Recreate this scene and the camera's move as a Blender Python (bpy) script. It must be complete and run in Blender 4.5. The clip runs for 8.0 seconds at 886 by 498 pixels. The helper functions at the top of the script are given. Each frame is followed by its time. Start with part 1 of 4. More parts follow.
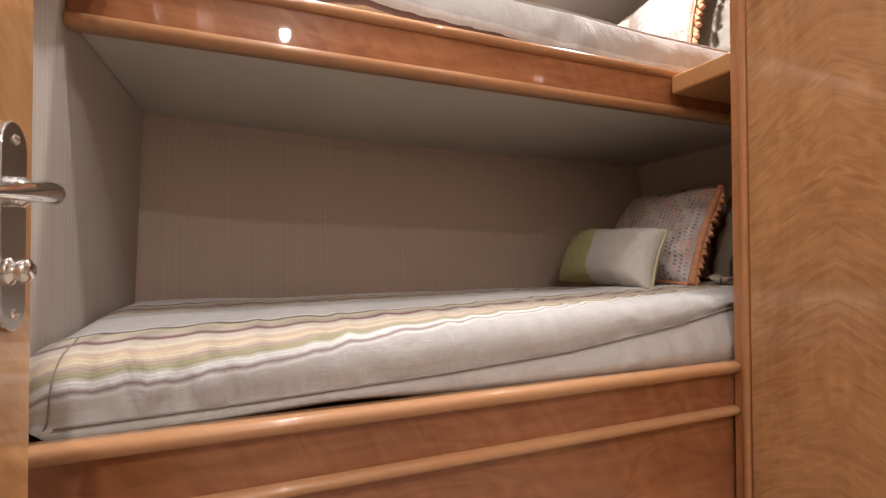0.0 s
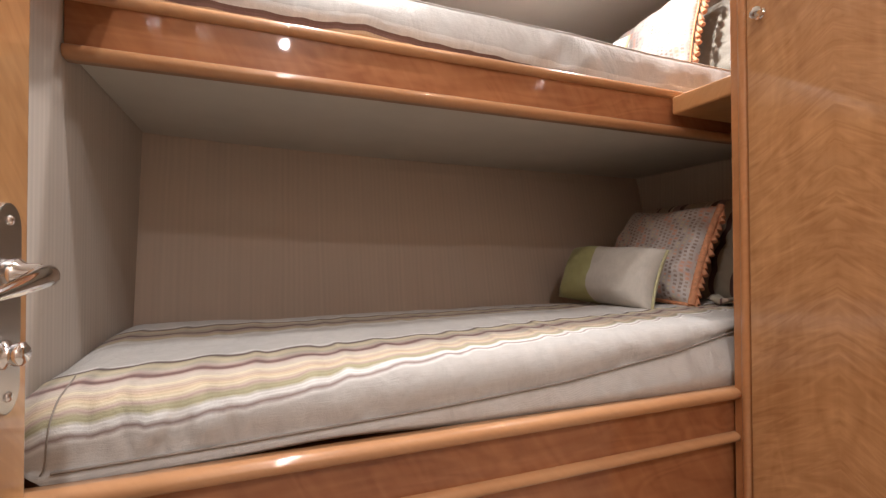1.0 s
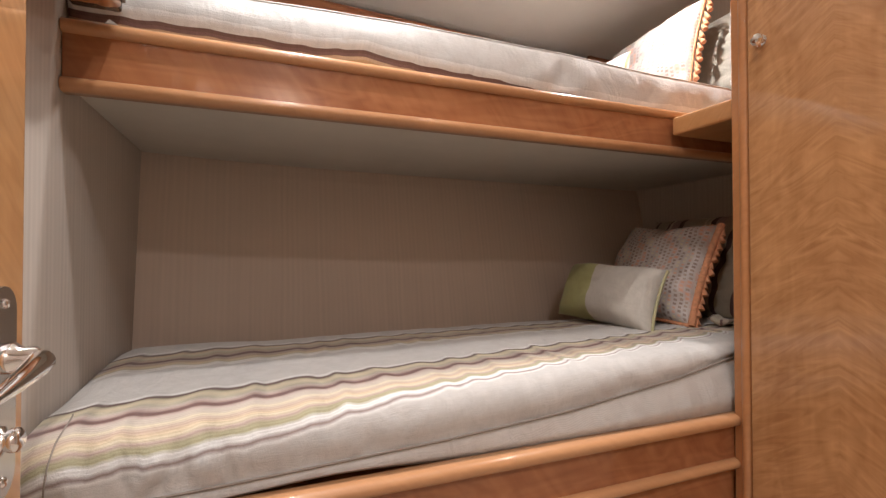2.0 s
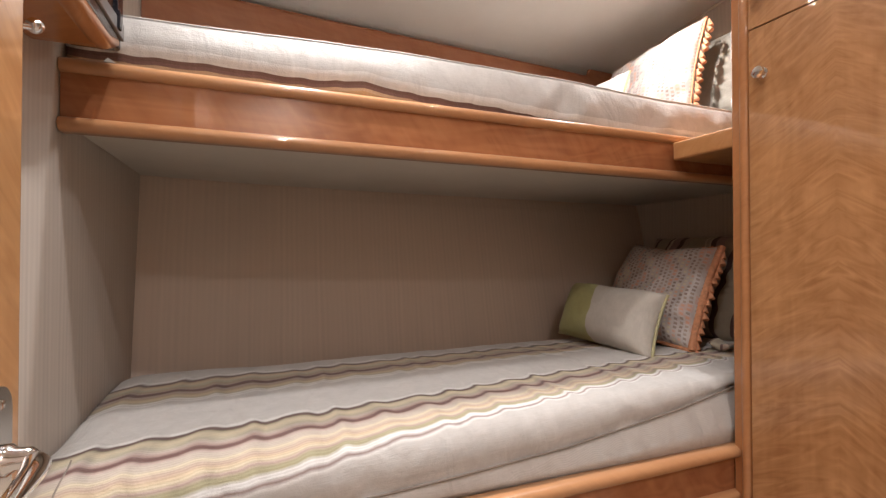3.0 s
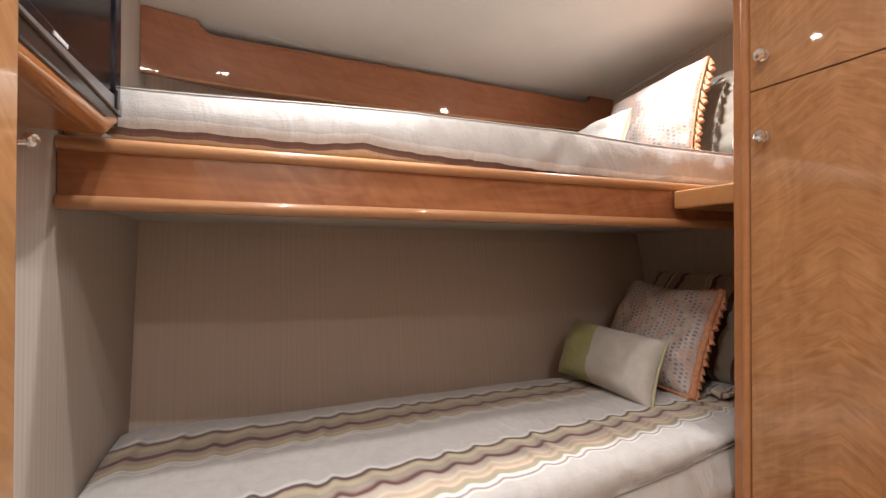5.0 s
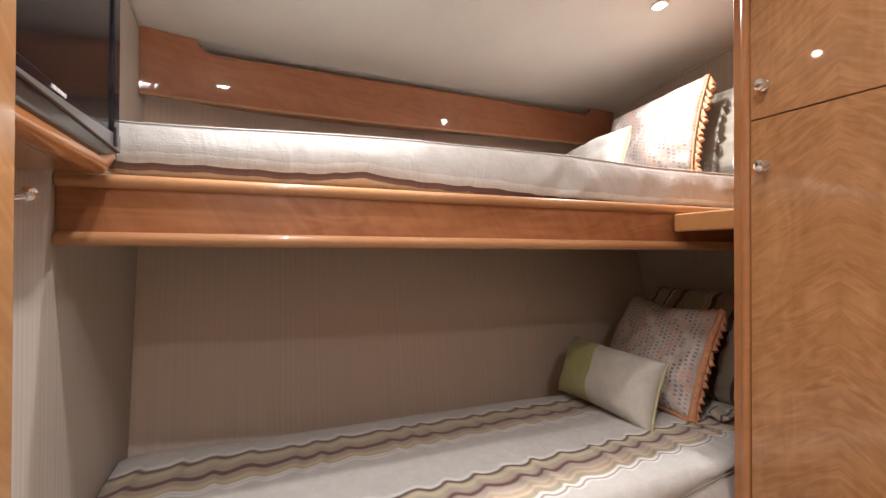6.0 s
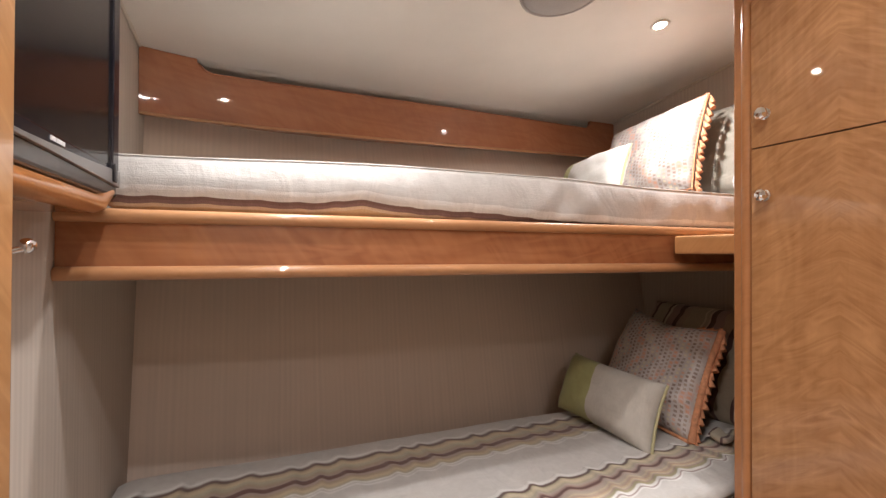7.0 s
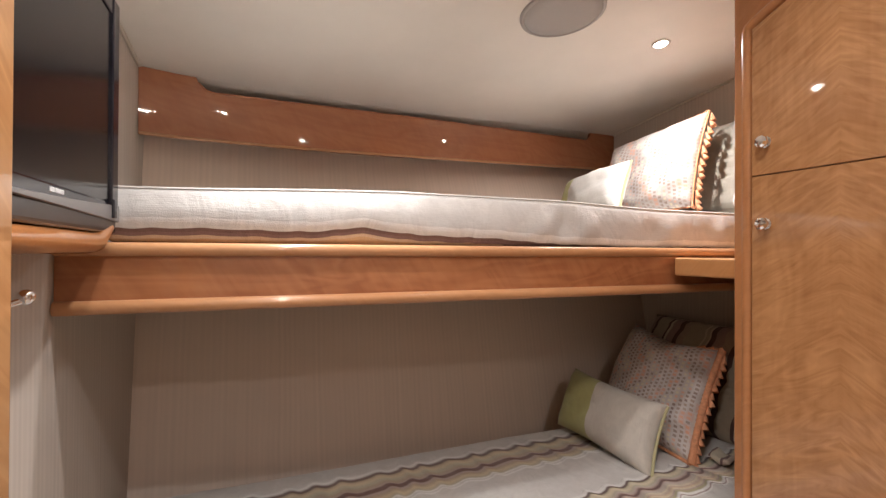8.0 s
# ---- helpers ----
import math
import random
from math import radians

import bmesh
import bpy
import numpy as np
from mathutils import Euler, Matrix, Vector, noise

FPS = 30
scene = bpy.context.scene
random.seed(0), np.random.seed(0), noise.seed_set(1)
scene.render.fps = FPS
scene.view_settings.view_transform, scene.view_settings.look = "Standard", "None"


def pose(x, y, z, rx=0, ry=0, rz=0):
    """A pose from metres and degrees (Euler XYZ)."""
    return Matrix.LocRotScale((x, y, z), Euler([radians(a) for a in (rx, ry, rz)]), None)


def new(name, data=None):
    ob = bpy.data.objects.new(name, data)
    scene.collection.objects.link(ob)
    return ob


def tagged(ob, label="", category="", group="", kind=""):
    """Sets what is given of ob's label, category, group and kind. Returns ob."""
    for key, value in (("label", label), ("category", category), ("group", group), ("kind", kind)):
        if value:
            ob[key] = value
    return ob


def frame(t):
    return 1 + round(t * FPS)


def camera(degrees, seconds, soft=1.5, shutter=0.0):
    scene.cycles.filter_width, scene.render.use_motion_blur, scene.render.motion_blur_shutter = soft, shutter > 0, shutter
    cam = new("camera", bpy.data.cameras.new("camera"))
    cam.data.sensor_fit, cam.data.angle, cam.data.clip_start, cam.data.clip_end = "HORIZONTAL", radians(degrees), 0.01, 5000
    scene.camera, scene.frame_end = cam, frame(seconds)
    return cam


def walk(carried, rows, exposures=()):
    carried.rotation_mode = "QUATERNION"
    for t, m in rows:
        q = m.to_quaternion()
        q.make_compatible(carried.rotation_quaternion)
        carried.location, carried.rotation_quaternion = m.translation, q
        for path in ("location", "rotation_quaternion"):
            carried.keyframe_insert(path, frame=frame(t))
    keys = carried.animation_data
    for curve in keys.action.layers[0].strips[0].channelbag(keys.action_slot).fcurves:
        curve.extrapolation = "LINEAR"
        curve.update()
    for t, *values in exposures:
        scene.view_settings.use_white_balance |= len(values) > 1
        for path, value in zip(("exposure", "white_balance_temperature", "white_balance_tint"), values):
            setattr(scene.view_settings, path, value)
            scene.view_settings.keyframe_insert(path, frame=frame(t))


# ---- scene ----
# camera: rises almost straight up beside the open cabin door
cam = camera(87.45, 8.0, soft=1.4)
# seconds, x, y, z, yaw, pitch, lean
ROWS = [
    (0.0, 0.0124, -0.0431, 0.8035, -21.560, 1.008, 0.204),
    (0.5, 0.0132, -0.0418, 0.8363, -21.581, 0.993, 0.170),
    (1.0, 0.0140, -0.0405, 0.8733, -21.598, 0.959, 0.149),
    (1.5, 0.0147, -0.0393, 0.9073, -21.608, 0.917, 0.109),
    (3.0, 0.0165, -0.0360, 1.0282, -21.654, 0.784, 0.033),
    (3.5, 0.0169, -0.0350, 1.0711, -21.660, 0.730, 0.017),
    (4.0, 0.0174, -0.0340, 1.1108, -21.656, 0.703, -0.024),
    (4.5, 0.0178, -0.0331, 1.1513, -21.654, 0.653, -0.067),
    (6.0, 0.0186, -0.0307, 1.2671, -21.708, 0.507, -0.161),
    (6.5, 0.0188, -0.0299, 1.3030, -21.686, 0.550, -0.194),
    (7.0, 0.0189, -0.0293, 1.3393, -21.724, 0.474, -0.228),
    (7.5, 0.0189, -0.0287, 1.3741, -21.713, 0.431, -0.267),
    (8.0, 0.0189, -0.0281, 1.4110, -21.730, 0.389, -0.268),
]
walk(cam, [(t, pose(x, y, z, 0, 0, yaw) @ pose(0, 0, 0, 90 + pitch, 0, 0) @ pose(0, 0, 0, 0, 0, -lean))
           for t, x, y, z, yaw, pitch, lean in ROWS], [(0.0, -0.09), (1.5, -0.07), (3.5, -0.10), (6.0, -0.12), (8.0, -0.10)])

# ---- light ----
world = bpy.data.worlds.new("world")
scene.world = world
world.use_nodes = True
world.node_tree.nodes["Background"].inputs[0].default_value = (0.9, 0.8, 0.7, 1)
world.node_tree.nodes["Background"].inputs[1].default_value = 0.05


def ceiling_z(x, y):
    return 2.035 + 0.0438 * (x + 0.36) - 0.106 * (y - 1.785)


WARM = (1.0, 0.965, 0.97)
# the cabin's downlights: x, y, watts, beam in degrees
SPOTS = [(0.13, 0.22, 36, 150), (0.79, 0.50, 14, 150), (0.16, -1.05, 92, 150), (0.12, 0.91, 28, 150), (0.17, 1.20, 37, 74), (1.363, 1.231, 52, 154)]
for x, y, watts, beam_angle in SPOTS:
    lamp = bpy.data.lights.new("downlight_beam", "SPOT")
    lamp.energy, lamp.color, lamp.shadow_soft_size = watts, WARM, 0.018 if y > 0 else 0.036
    lamp.spot_size, lamp.spot_blend = radians(beam_angle), 0.8
    beam = new("downlight_beam", lamp)
    beam.location = (x, y, ceiling_z(x, y) - (0.016 if y > 0 else 0.03))

# ---- materials ----


def nodes_of(name):
    m = bpy.data.materials.new(name)
    m.use_nodes = True
    return m, m.node_tree.nodes, m.node_tree.links, m.node_tree.nodes["Principled BSDF"]


def node(nodes, kind, **values):
    n = nodes.new(kind)
    for key, value in values.items():
        n.inputs[key].default_value = value
    return n


def ramp(nodes, stops, smooth=True):
    r = nodes.new("ShaderNodeValToRGB")
    r.color_ramp.interpolation = "LINEAR" if smooth else "CONSTANT"
    e = r.color_ramp.elements
    while len(e) < len(stops):
        e.new(0.5)
    for k, (at, colour) in enumerate(stops):
        e[k].position = at
    for k, (at, colour) in enumerate(stops):
        e[k].color = (*colour, 1)
    return r


def math_node(nodes, links, op, a, b=0.0, c=0.0):
    n = nodes.new("ShaderNodeMath")
    n.operation = op
    for k, v in enumerate((a, b, c)):
        if isinstance(v, (int, float)):
            n.inputs[k].default_value = v
        else:
            links.new(v, n.inputs[k])
    return n.outputs[0]


def bump_to(nodes, links, bsdf, height, strength, distance):
    b = node(nodes, "ShaderNodeBump", Strength=strength, Distance=distance)
    links.new(height, b.inputs["Height"])
    links.new(b.outputs[0], bsdf.inputs["Normal"])


def varnished_wood(name, dark, light, along, figure=0.5, centre=None, rough=0.3, period=0.5, slant=0.85, fineness=42.0, flame=0.0, swirl=1.1):
    """High-gloss cherry. along: axis of the grain; centre: y of the book-match line, where there is one."""
    m, nodes, links, bsdf = nodes_of(name)
    tc = nodes.new("ShaderNodeTexCoord")
    sep = nodes.new("ShaderNodeSeparateXYZ")
    links.new(tc.outputs["Object"], sep.inputs[0])
    xyz = [sep.outputs[0], sep.outputs[1], sep.outputs[2]]
    if along == "z":
        a = math_node(nodes, links, "ADD", xyz[0], xyz[1])
        if centre is not None:
            a = math_node(nodes, links, "ABSOLUTE", math_node(nodes, links, "SUBTRACT", xyz[1], centre))
        g = xyz[2]
        other = math_node(nodes, links, "ADD", xyz[0], 0.0)
    elif along == "x":
        a = math_node(nodes, links, "ADD", xyz[2], math_node(nodes, links, "MULTIPLY", xyz[1], 0.6))
        g = xyz[0]
        other = xyz[1]
        if centre is not None:
            g = math_node(nodes, links, "PINGPONG", g, period)
    else:
        a = math_node(nodes, links, "ADD", xyz[2], xyz[0])
        g, other = xyz[1], xyz[2]
    vec = nodes.new("ShaderNodeCombineXYZ")
    links.new(a, vec.inputs[0])
    links.new(g, vec.inputs[1])
    # long grain
    grain_map = node(nodes, "ShaderNodeMapping", Scale=(90, 5, 1))
    links.new(vec.outputs[0], grain_map.inputs[0])
    grain = node(nodes, "ShaderNodeTexNoise", Scale=1.0, Detail=5.0, Roughness=0.6)
    links.new(grain_map.outputs[0], grain.inputs["Vector"])
    # curl figure: fine bands that climb towards the book-match line
    climb = math_node(nodes, links, "MULTIPLY_ADD", a, slant, g)
    cross = math_node(nodes, links, "MULTIPLY_ADD", g, -0.45, a)
    fig = nodes.new("ShaderNodeCombineXYZ")
    links.new(math_node(nodes, links, "MULTIPLY", climb, fineness), fig.inputs[0])
    links.new(math_node(nodes, links, "MULTIPLY", cross, fineness * 0.2), fig.inputs[1])
    curl = node(nodes, "ShaderNodeTexNoise", Scale=1.0, Detail=2.0, Roughness=0.5, Distortion=swirl)
    links.new(fig.outputs[0], curl.inputs["Vector"])
    # broad tone
    tone_map = node(nodes, "ShaderNodeMapping", Scale=(10, 2.5, 1))
    links.new(vec.outputs[0], tone_map.inputs[0])
    tone = node(nodes, "ShaderNodeTexNoise", Scale=1.0, Detail=2.0)
    links.new(tone_map.outputs[0], tone.inputs["Vector"])
    s = math_node(nodes, links, "MULTIPLY", grain.outputs[0], 0.15)
    s = math_node(nodes, links, "MULTIPLY_ADD", curl.outputs[0], figure, s)
    s = math_node(nodes, links, "MULTIPLY_ADD", tone.outputs[0], 0.45, s)
    if flame:
        arch = nodes.new("ShaderNodeCombineXYZ")
        links.new(math_node(nodes, links, "MULTIPLY", a, 9.0), arch.inputs[0])
        links.new(math_node(nodes, links, "MULTIPLY", g, 2.4), arch.inputs[1])
        rings = node(nodes, "ShaderNodeTexNoise", Scale=1.0, Detail=2.5, Roughness=0.45, Distortion=0.8)
        links.new(arch.outputs[0], rings.inputs["Vector"])
        lines = math_node(nodes, links, "SINE", math_node(nodes, links, "MULTIPLY", rings.outputs[0], 46.0))
        s = math_node(nodes, links, "MULTIPLY_ADD", lines, flame, s)
    lo, hi = 0.5 * (0.60 + figure) - 0.19, 0.5 * (0.60 + figure) + 0.19
    r = ramp(nodes, [(max(lo, 0), dark), (min(hi, 1), light)])
    links.new(s, r.inputs[0])
    links.new(r.outputs[0], bsdf.inputs["Base Color"])
    bsdf.inputs["Roughness"].default_value = rough
    bsdf.inputs["Specular IOR Level"].default_value = 0.2
    bsdf.inputs["Coat Weight"].default_value = 0.9
    bsdf.inputs["Coat Roughness"].default_value = 0.035
    ripple = node(nodes, "ShaderNodeTexNoise", Scale=5.0, Detail=2.0)
    links.new(tc.outputs["Object"], ripple.inputs["Vector"])
    b = node(nodes, "ShaderNodeBump", Strength=0.05, Distance=0.02)
    links.new(ripple.outputs[0], b.inputs["Height"])
    links.new(b.outputs[0], bsdf.inputs["Coat Normal"])
    return m


def plain(name, colour, rough=0.5, metal=0.0, coat=0.0, vary=0.08, scale=12.0, bump=0.0, bump_scale=200.0, emit=0.0):
    m, nodes, links, bsdf = nodes_of(name)
    tc = nodes.new("ShaderNodeTexCoord")
    n = node(nodes, "ShaderNodeTexNoise", Scale=scale, Detail=4.0, Roughness=0.6)
    links.new(tc.outputs["Object"], n.inputs["Vector"])
    r = ramp(nodes, [(0.3, tuple(c * (1 - vary) for c in colour)), (0.7, tuple(min(1, c * (1 + vary)) for c in colour))])
    links.new(n.outputs[0], r.inputs[0])
    links.new(r.outputs[0], bsdf.inputs["Base Color"])
    bsdf.inputs["Roughness"].default_value = rough
    bsdf.inputs["Metallic"].default_value = metal
    bsdf.inputs["Coat Weight"].default_value = coat
    bsdf.inputs["Coat Roughness"].default_value = 0.05
    if bump:
        f = node(nodes, "ShaderNodeTexNoise", Scale=bump_scale, Detail=3.0)
        links.new(tc.outputs["Object"], f.inputs["Vector"])
        bump_to(nodes, links, bsdf, f.outputs[0], bump, 0.002)
    if emit:
        bsdf.inputs["Emission Color"].default_value = (*colour, 1)
        bsdf.inputs["Emission Strength"].default_value = emit
    return m


def ribbed_wallcovering(name, colour, axis, low=0.86):
    """Woven wallcovering with fine upright ribs of uneven width."""
    m, nodes, links, bsdf = nodes_of(name)
    tc = nodes.new("ShaderNodeTexCoord")
    rib_map = node(nodes, "ShaderNodeMapping", Scale=(1, 0, 0.012) if axis == 0 else (0, 1, 0.012))
    links.new(tc.outputs["Object"], rib_map.inputs[0])
    rib = node(nodes, "ShaderNodeTexNoise", Scale=80.0, Detail=2.0, Roughness=0.5)
    links.new(rib_map.outputs[0], rib.inputs["Vector"])
    sep = nodes.new("ShaderNodeSeparateXYZ")
    links.new(tc.outputs["Object"], sep.inputs[0])
    along = sep.outputs[axis]
    wob = node(nodes, "ShaderNodeTexNoise", Scale=3.0, Detail=2.0)
    links.new(tc.outputs["Object"], wob.inputs["Vector"])
    along = math_node(nodes, links, "MULTIPLY_ADD", wob.outputs[0], 0.022, along)
    wave = math_node(nodes, links, "SINE", math_node(nodes, links, "MULTIPLY", along, 2 * math.pi / 0.0185))
    wave = math_node(nodes, links, "MULTIPLY_ADD", wave, 0.5, 0.5)
    mix = math_node(nodes, links, "MULTIPLY_ADD", rib.outputs[0], 0.75, math_node(nodes, links, "MULTIPLY", wave, 0.17))
    blotch = node(nodes, "ShaderNodeTexNoise", Scale=2.2, Detail=3.0)
    links.new(tc.outputs["Object"], blotch.inputs["Vector"])
    tint = math_node(nodes, links, "MULTIPLY_ADD", blotch.outputs[0], 0.18, mix)
    r = ramp(nodes, [(0.30, tuple(c * low for c in colour)), (0.86, tuple(min(1, c * 1.06) for c in colour))])
    links.new(tint, r.inputs[0])
    links.new(r.outputs[0], bsdf.inputs["Base Color"])
    bsdf.inputs["Roughness"].default_value = 0.75
    bump_to(nodes, links, bsdf, mix, 0.2, 0.002)
    return m


PLUM, TAN, CREAM, OLIVE = (0.115, 0.062, 0.055), (0.40, 0.31, 0.22), (0.58, 0.47, 0.31), (0.40, 0.365, 0.23)
PEACH = (0.60, 0.455, 0.305)
DEEP_PLUM = (0.15, 0.075, 0.065)
MAUVE, LINEN, WHITE = (0.42, 0.33, 0.29), (0.575, 0.553, 0.525), (0.76, 0.745, 0.72)


def striped_linen(name, stripes, wobble, lean=0.0, flare=0.0, span=2.0, drift=0.0, soft=False, more=()):
    """Woven linen with stripes: rows of (from, colour) along the cloth's own length v, metres; lean: narrowing of the band before v = flare along u."""
    m, nodes, links, bsdf = nodes_of(name)
    uv = nodes.new("ShaderNodeUVMap")
    uv.uv_map = "cloth"
    sep = nodes.new("ShaderNodeSeparateXYZ")
    links.new(uv.outputs[0], sep.inputs[0])
    u, v = sep.outputs[0], sep.outputs[1]
    flat = node(nodes, "ShaderNodeMapping", Scale=(1, 0.45, 1))
    links.new(uv.outputs[0], flat.inputs[0])
    slow = node(nodes, "ShaderNodeTexNoise", Scale=6.0, Detail=1.0)
    links.new(flat.outputs[0], slow.inputs["Vector"])
    phase = math_node(nodes, links, "MULTIPLY_ADD", slow.outputs[0], 9.0, math_node(nodes, links, "MULTIPLY", u, 2 * math.pi / 0.092))
    wave = math_node(nodes, links, "SINE", phase)
    ripple = math_node(nodes, links, "SINE", math_node(nodes, links, "MULTIPLY_ADD", phase, 2.0, 0.9))
    wave = math_node(nodes, links, "MULTIPLY_ADD", ripple, 0.2, wave)
    if flare:
        calm = math_node(nodes, links, "MULTIPLY", math_node(nodes, links, "SUBTRACT", v, 0.82), 6.0)
        wave = math_node(nodes, links, "MULTIPLY", wave, math_node(nodes, links, "MINIMUM", math_node(nodes, links, "MAXIMUM", calm, 0.25), 1.0))
    w = math_node(nodes, links, "MULTIPLY_ADD", wave, wobble, v)
    if drift:
        w = math_node(nodes, links, "MULTIPLY_ADD", u, -drift, w)
    if flare:
        near = math_node(nodes, links, "MINIMUM", math_node(nodes, links, "SUBTRACT", w, flare), 0.0)
        w = math_node(nodes, links, "MULTIPLY_ADD", near, math_node(nodes, links, "MULTIPLY", math_node(nodes, links, "MAXIMUM", u, 0.0), lean), w)
    fine = node(nodes, "ShaderNodeTexNoise", Scale=40.0, Detail=2.0)
    links.new(uv.outputs[0], fine.inputs["Vector"])
    w = math_node(nodes, links, "MULTIPLY_ADD", fine.outputs[0], wobble * 0.5, w)
    part_of = math_node(nodes, links, "DIVIDE", w, span)
    r = ramp(nodes, [(at / span, c) for at, c in stripes], smooth=soft)
    links.new(part_of, r.inputs[0])
    if more:
        near_stripes = r
        far_stripes = ramp(nodes, [(at / span, c) for at, c in more], smooth=soft)
        links.new(part_of, far_stripes.inputs[0])
        r = nodes.new("ShaderNodeMixRGB")
        links.new(math_node(nodes, links, "GREATER_THAN", w, more[0][0]), r.inputs[0])
        links.new(near_stripes.outputs[0], r.inputs[1])
        links.new(far_stripes.outputs[0], r.inputs[2])
    weave = node(nodes, "ShaderNodeTexNoise", Scale=380.0, Detail=2.0)
    links.new(uv.outputs[0], weave.inputs["Vector"])
    slub_map = node(nodes, "ShaderNodeMapping", Scale=(30, 300, 1))
    links.new(uv.outputs[0], slub_map.inputs[0])
    slub = node(nodes, "ShaderNodeTexNoise", Scale=1.0, Detail=3.0)
    links.new(slub_map.outputs[0], slub.inputs["Vector"])
    both = math_node(nodes, links, "MULTIPLY_ADD", slub.outputs[0], 0.6, math_node(nodes, links, "MULTIPLY", weave.outputs[0], 0.4))
    mottle = node(nodes, "ShaderNodeTexNoise", Scale=22.0, Detail=4.0, Roughness=0.65, Distortion=0.8)
    links.new(uv.outputs[0], mottle.inputs["Vector"])
    tone = math_node(nodes, links, "MULTIPLY_ADD", mottle.outputs[0], 0.7, math_node(nodes, links, "MULTIPLY", both, 0.6))
    if flare:
        banded = math_node(nodes, links, "LESS_THAN", math_node(nodes, links, "ABSOLUTE", math_node(nodes, links, "SUBTRACT", math_node(nodes, links, "PINGPONG", math_node(nodes, links, "SUBTRACT", w, 0.75), 0.21), 0.20)), 0.1)
        cords = math_node(nodes, links, "SINE", math_node(nodes, links, "MULTIPLY", w, 2 * math.pi / 0.0064))
        tone = math_node(nodes, links, "MULTIPLY_ADD", math_node(nodes, links, "MULTIPLY", cords, banded), 0.16, tone)
    shade = ramp(nodes, [(0.45, (0.85, 0.845, 0.84)), (0.80, (1.0, 1.0, 1.0))])
    links.new(tone, shade.inputs[0])
    mul = nodes.new("ShaderNodeMix")
    mul.data_type, mul.blend_type = "RGBA", "MULTIPLY"
    mul.inputs[0].default_value = 1.0
    links.new(r.outputs[0], mul.inputs[6])
    links.new(shade.outputs[0], mul.inputs[7])
    links.new(mul.outputs[2], bsdf.inputs["Base Color"])
    bsdf.inputs["Roughness"].default_value = 0.85
    bsdf.inputs["Sheen Weight"].default_value = 0.15
    crease = node(nodes, "ShaderNodeTexNoise", Scale=9.0, Detail=3.0, Distortion=0.9)
    links.new(flat.outputs[0], crease.inputs["Vector"])
    h = math_node(nodes, links, "MULTIPLY_ADD", crease.outputs[0], 9.0, math_node(nodes, links, "MULTIPLY_ADD", mottle.outputs[0], 1.3, both))
    if flare:
        h = math_node(nodes, links, "MULTIPLY_ADD", math_node(nodes, links, "MULTIPLY", wave, banded), 4.5, h)
    bump_to(nodes, links, bsdf, h, 0.55, 0.0022)
    return m


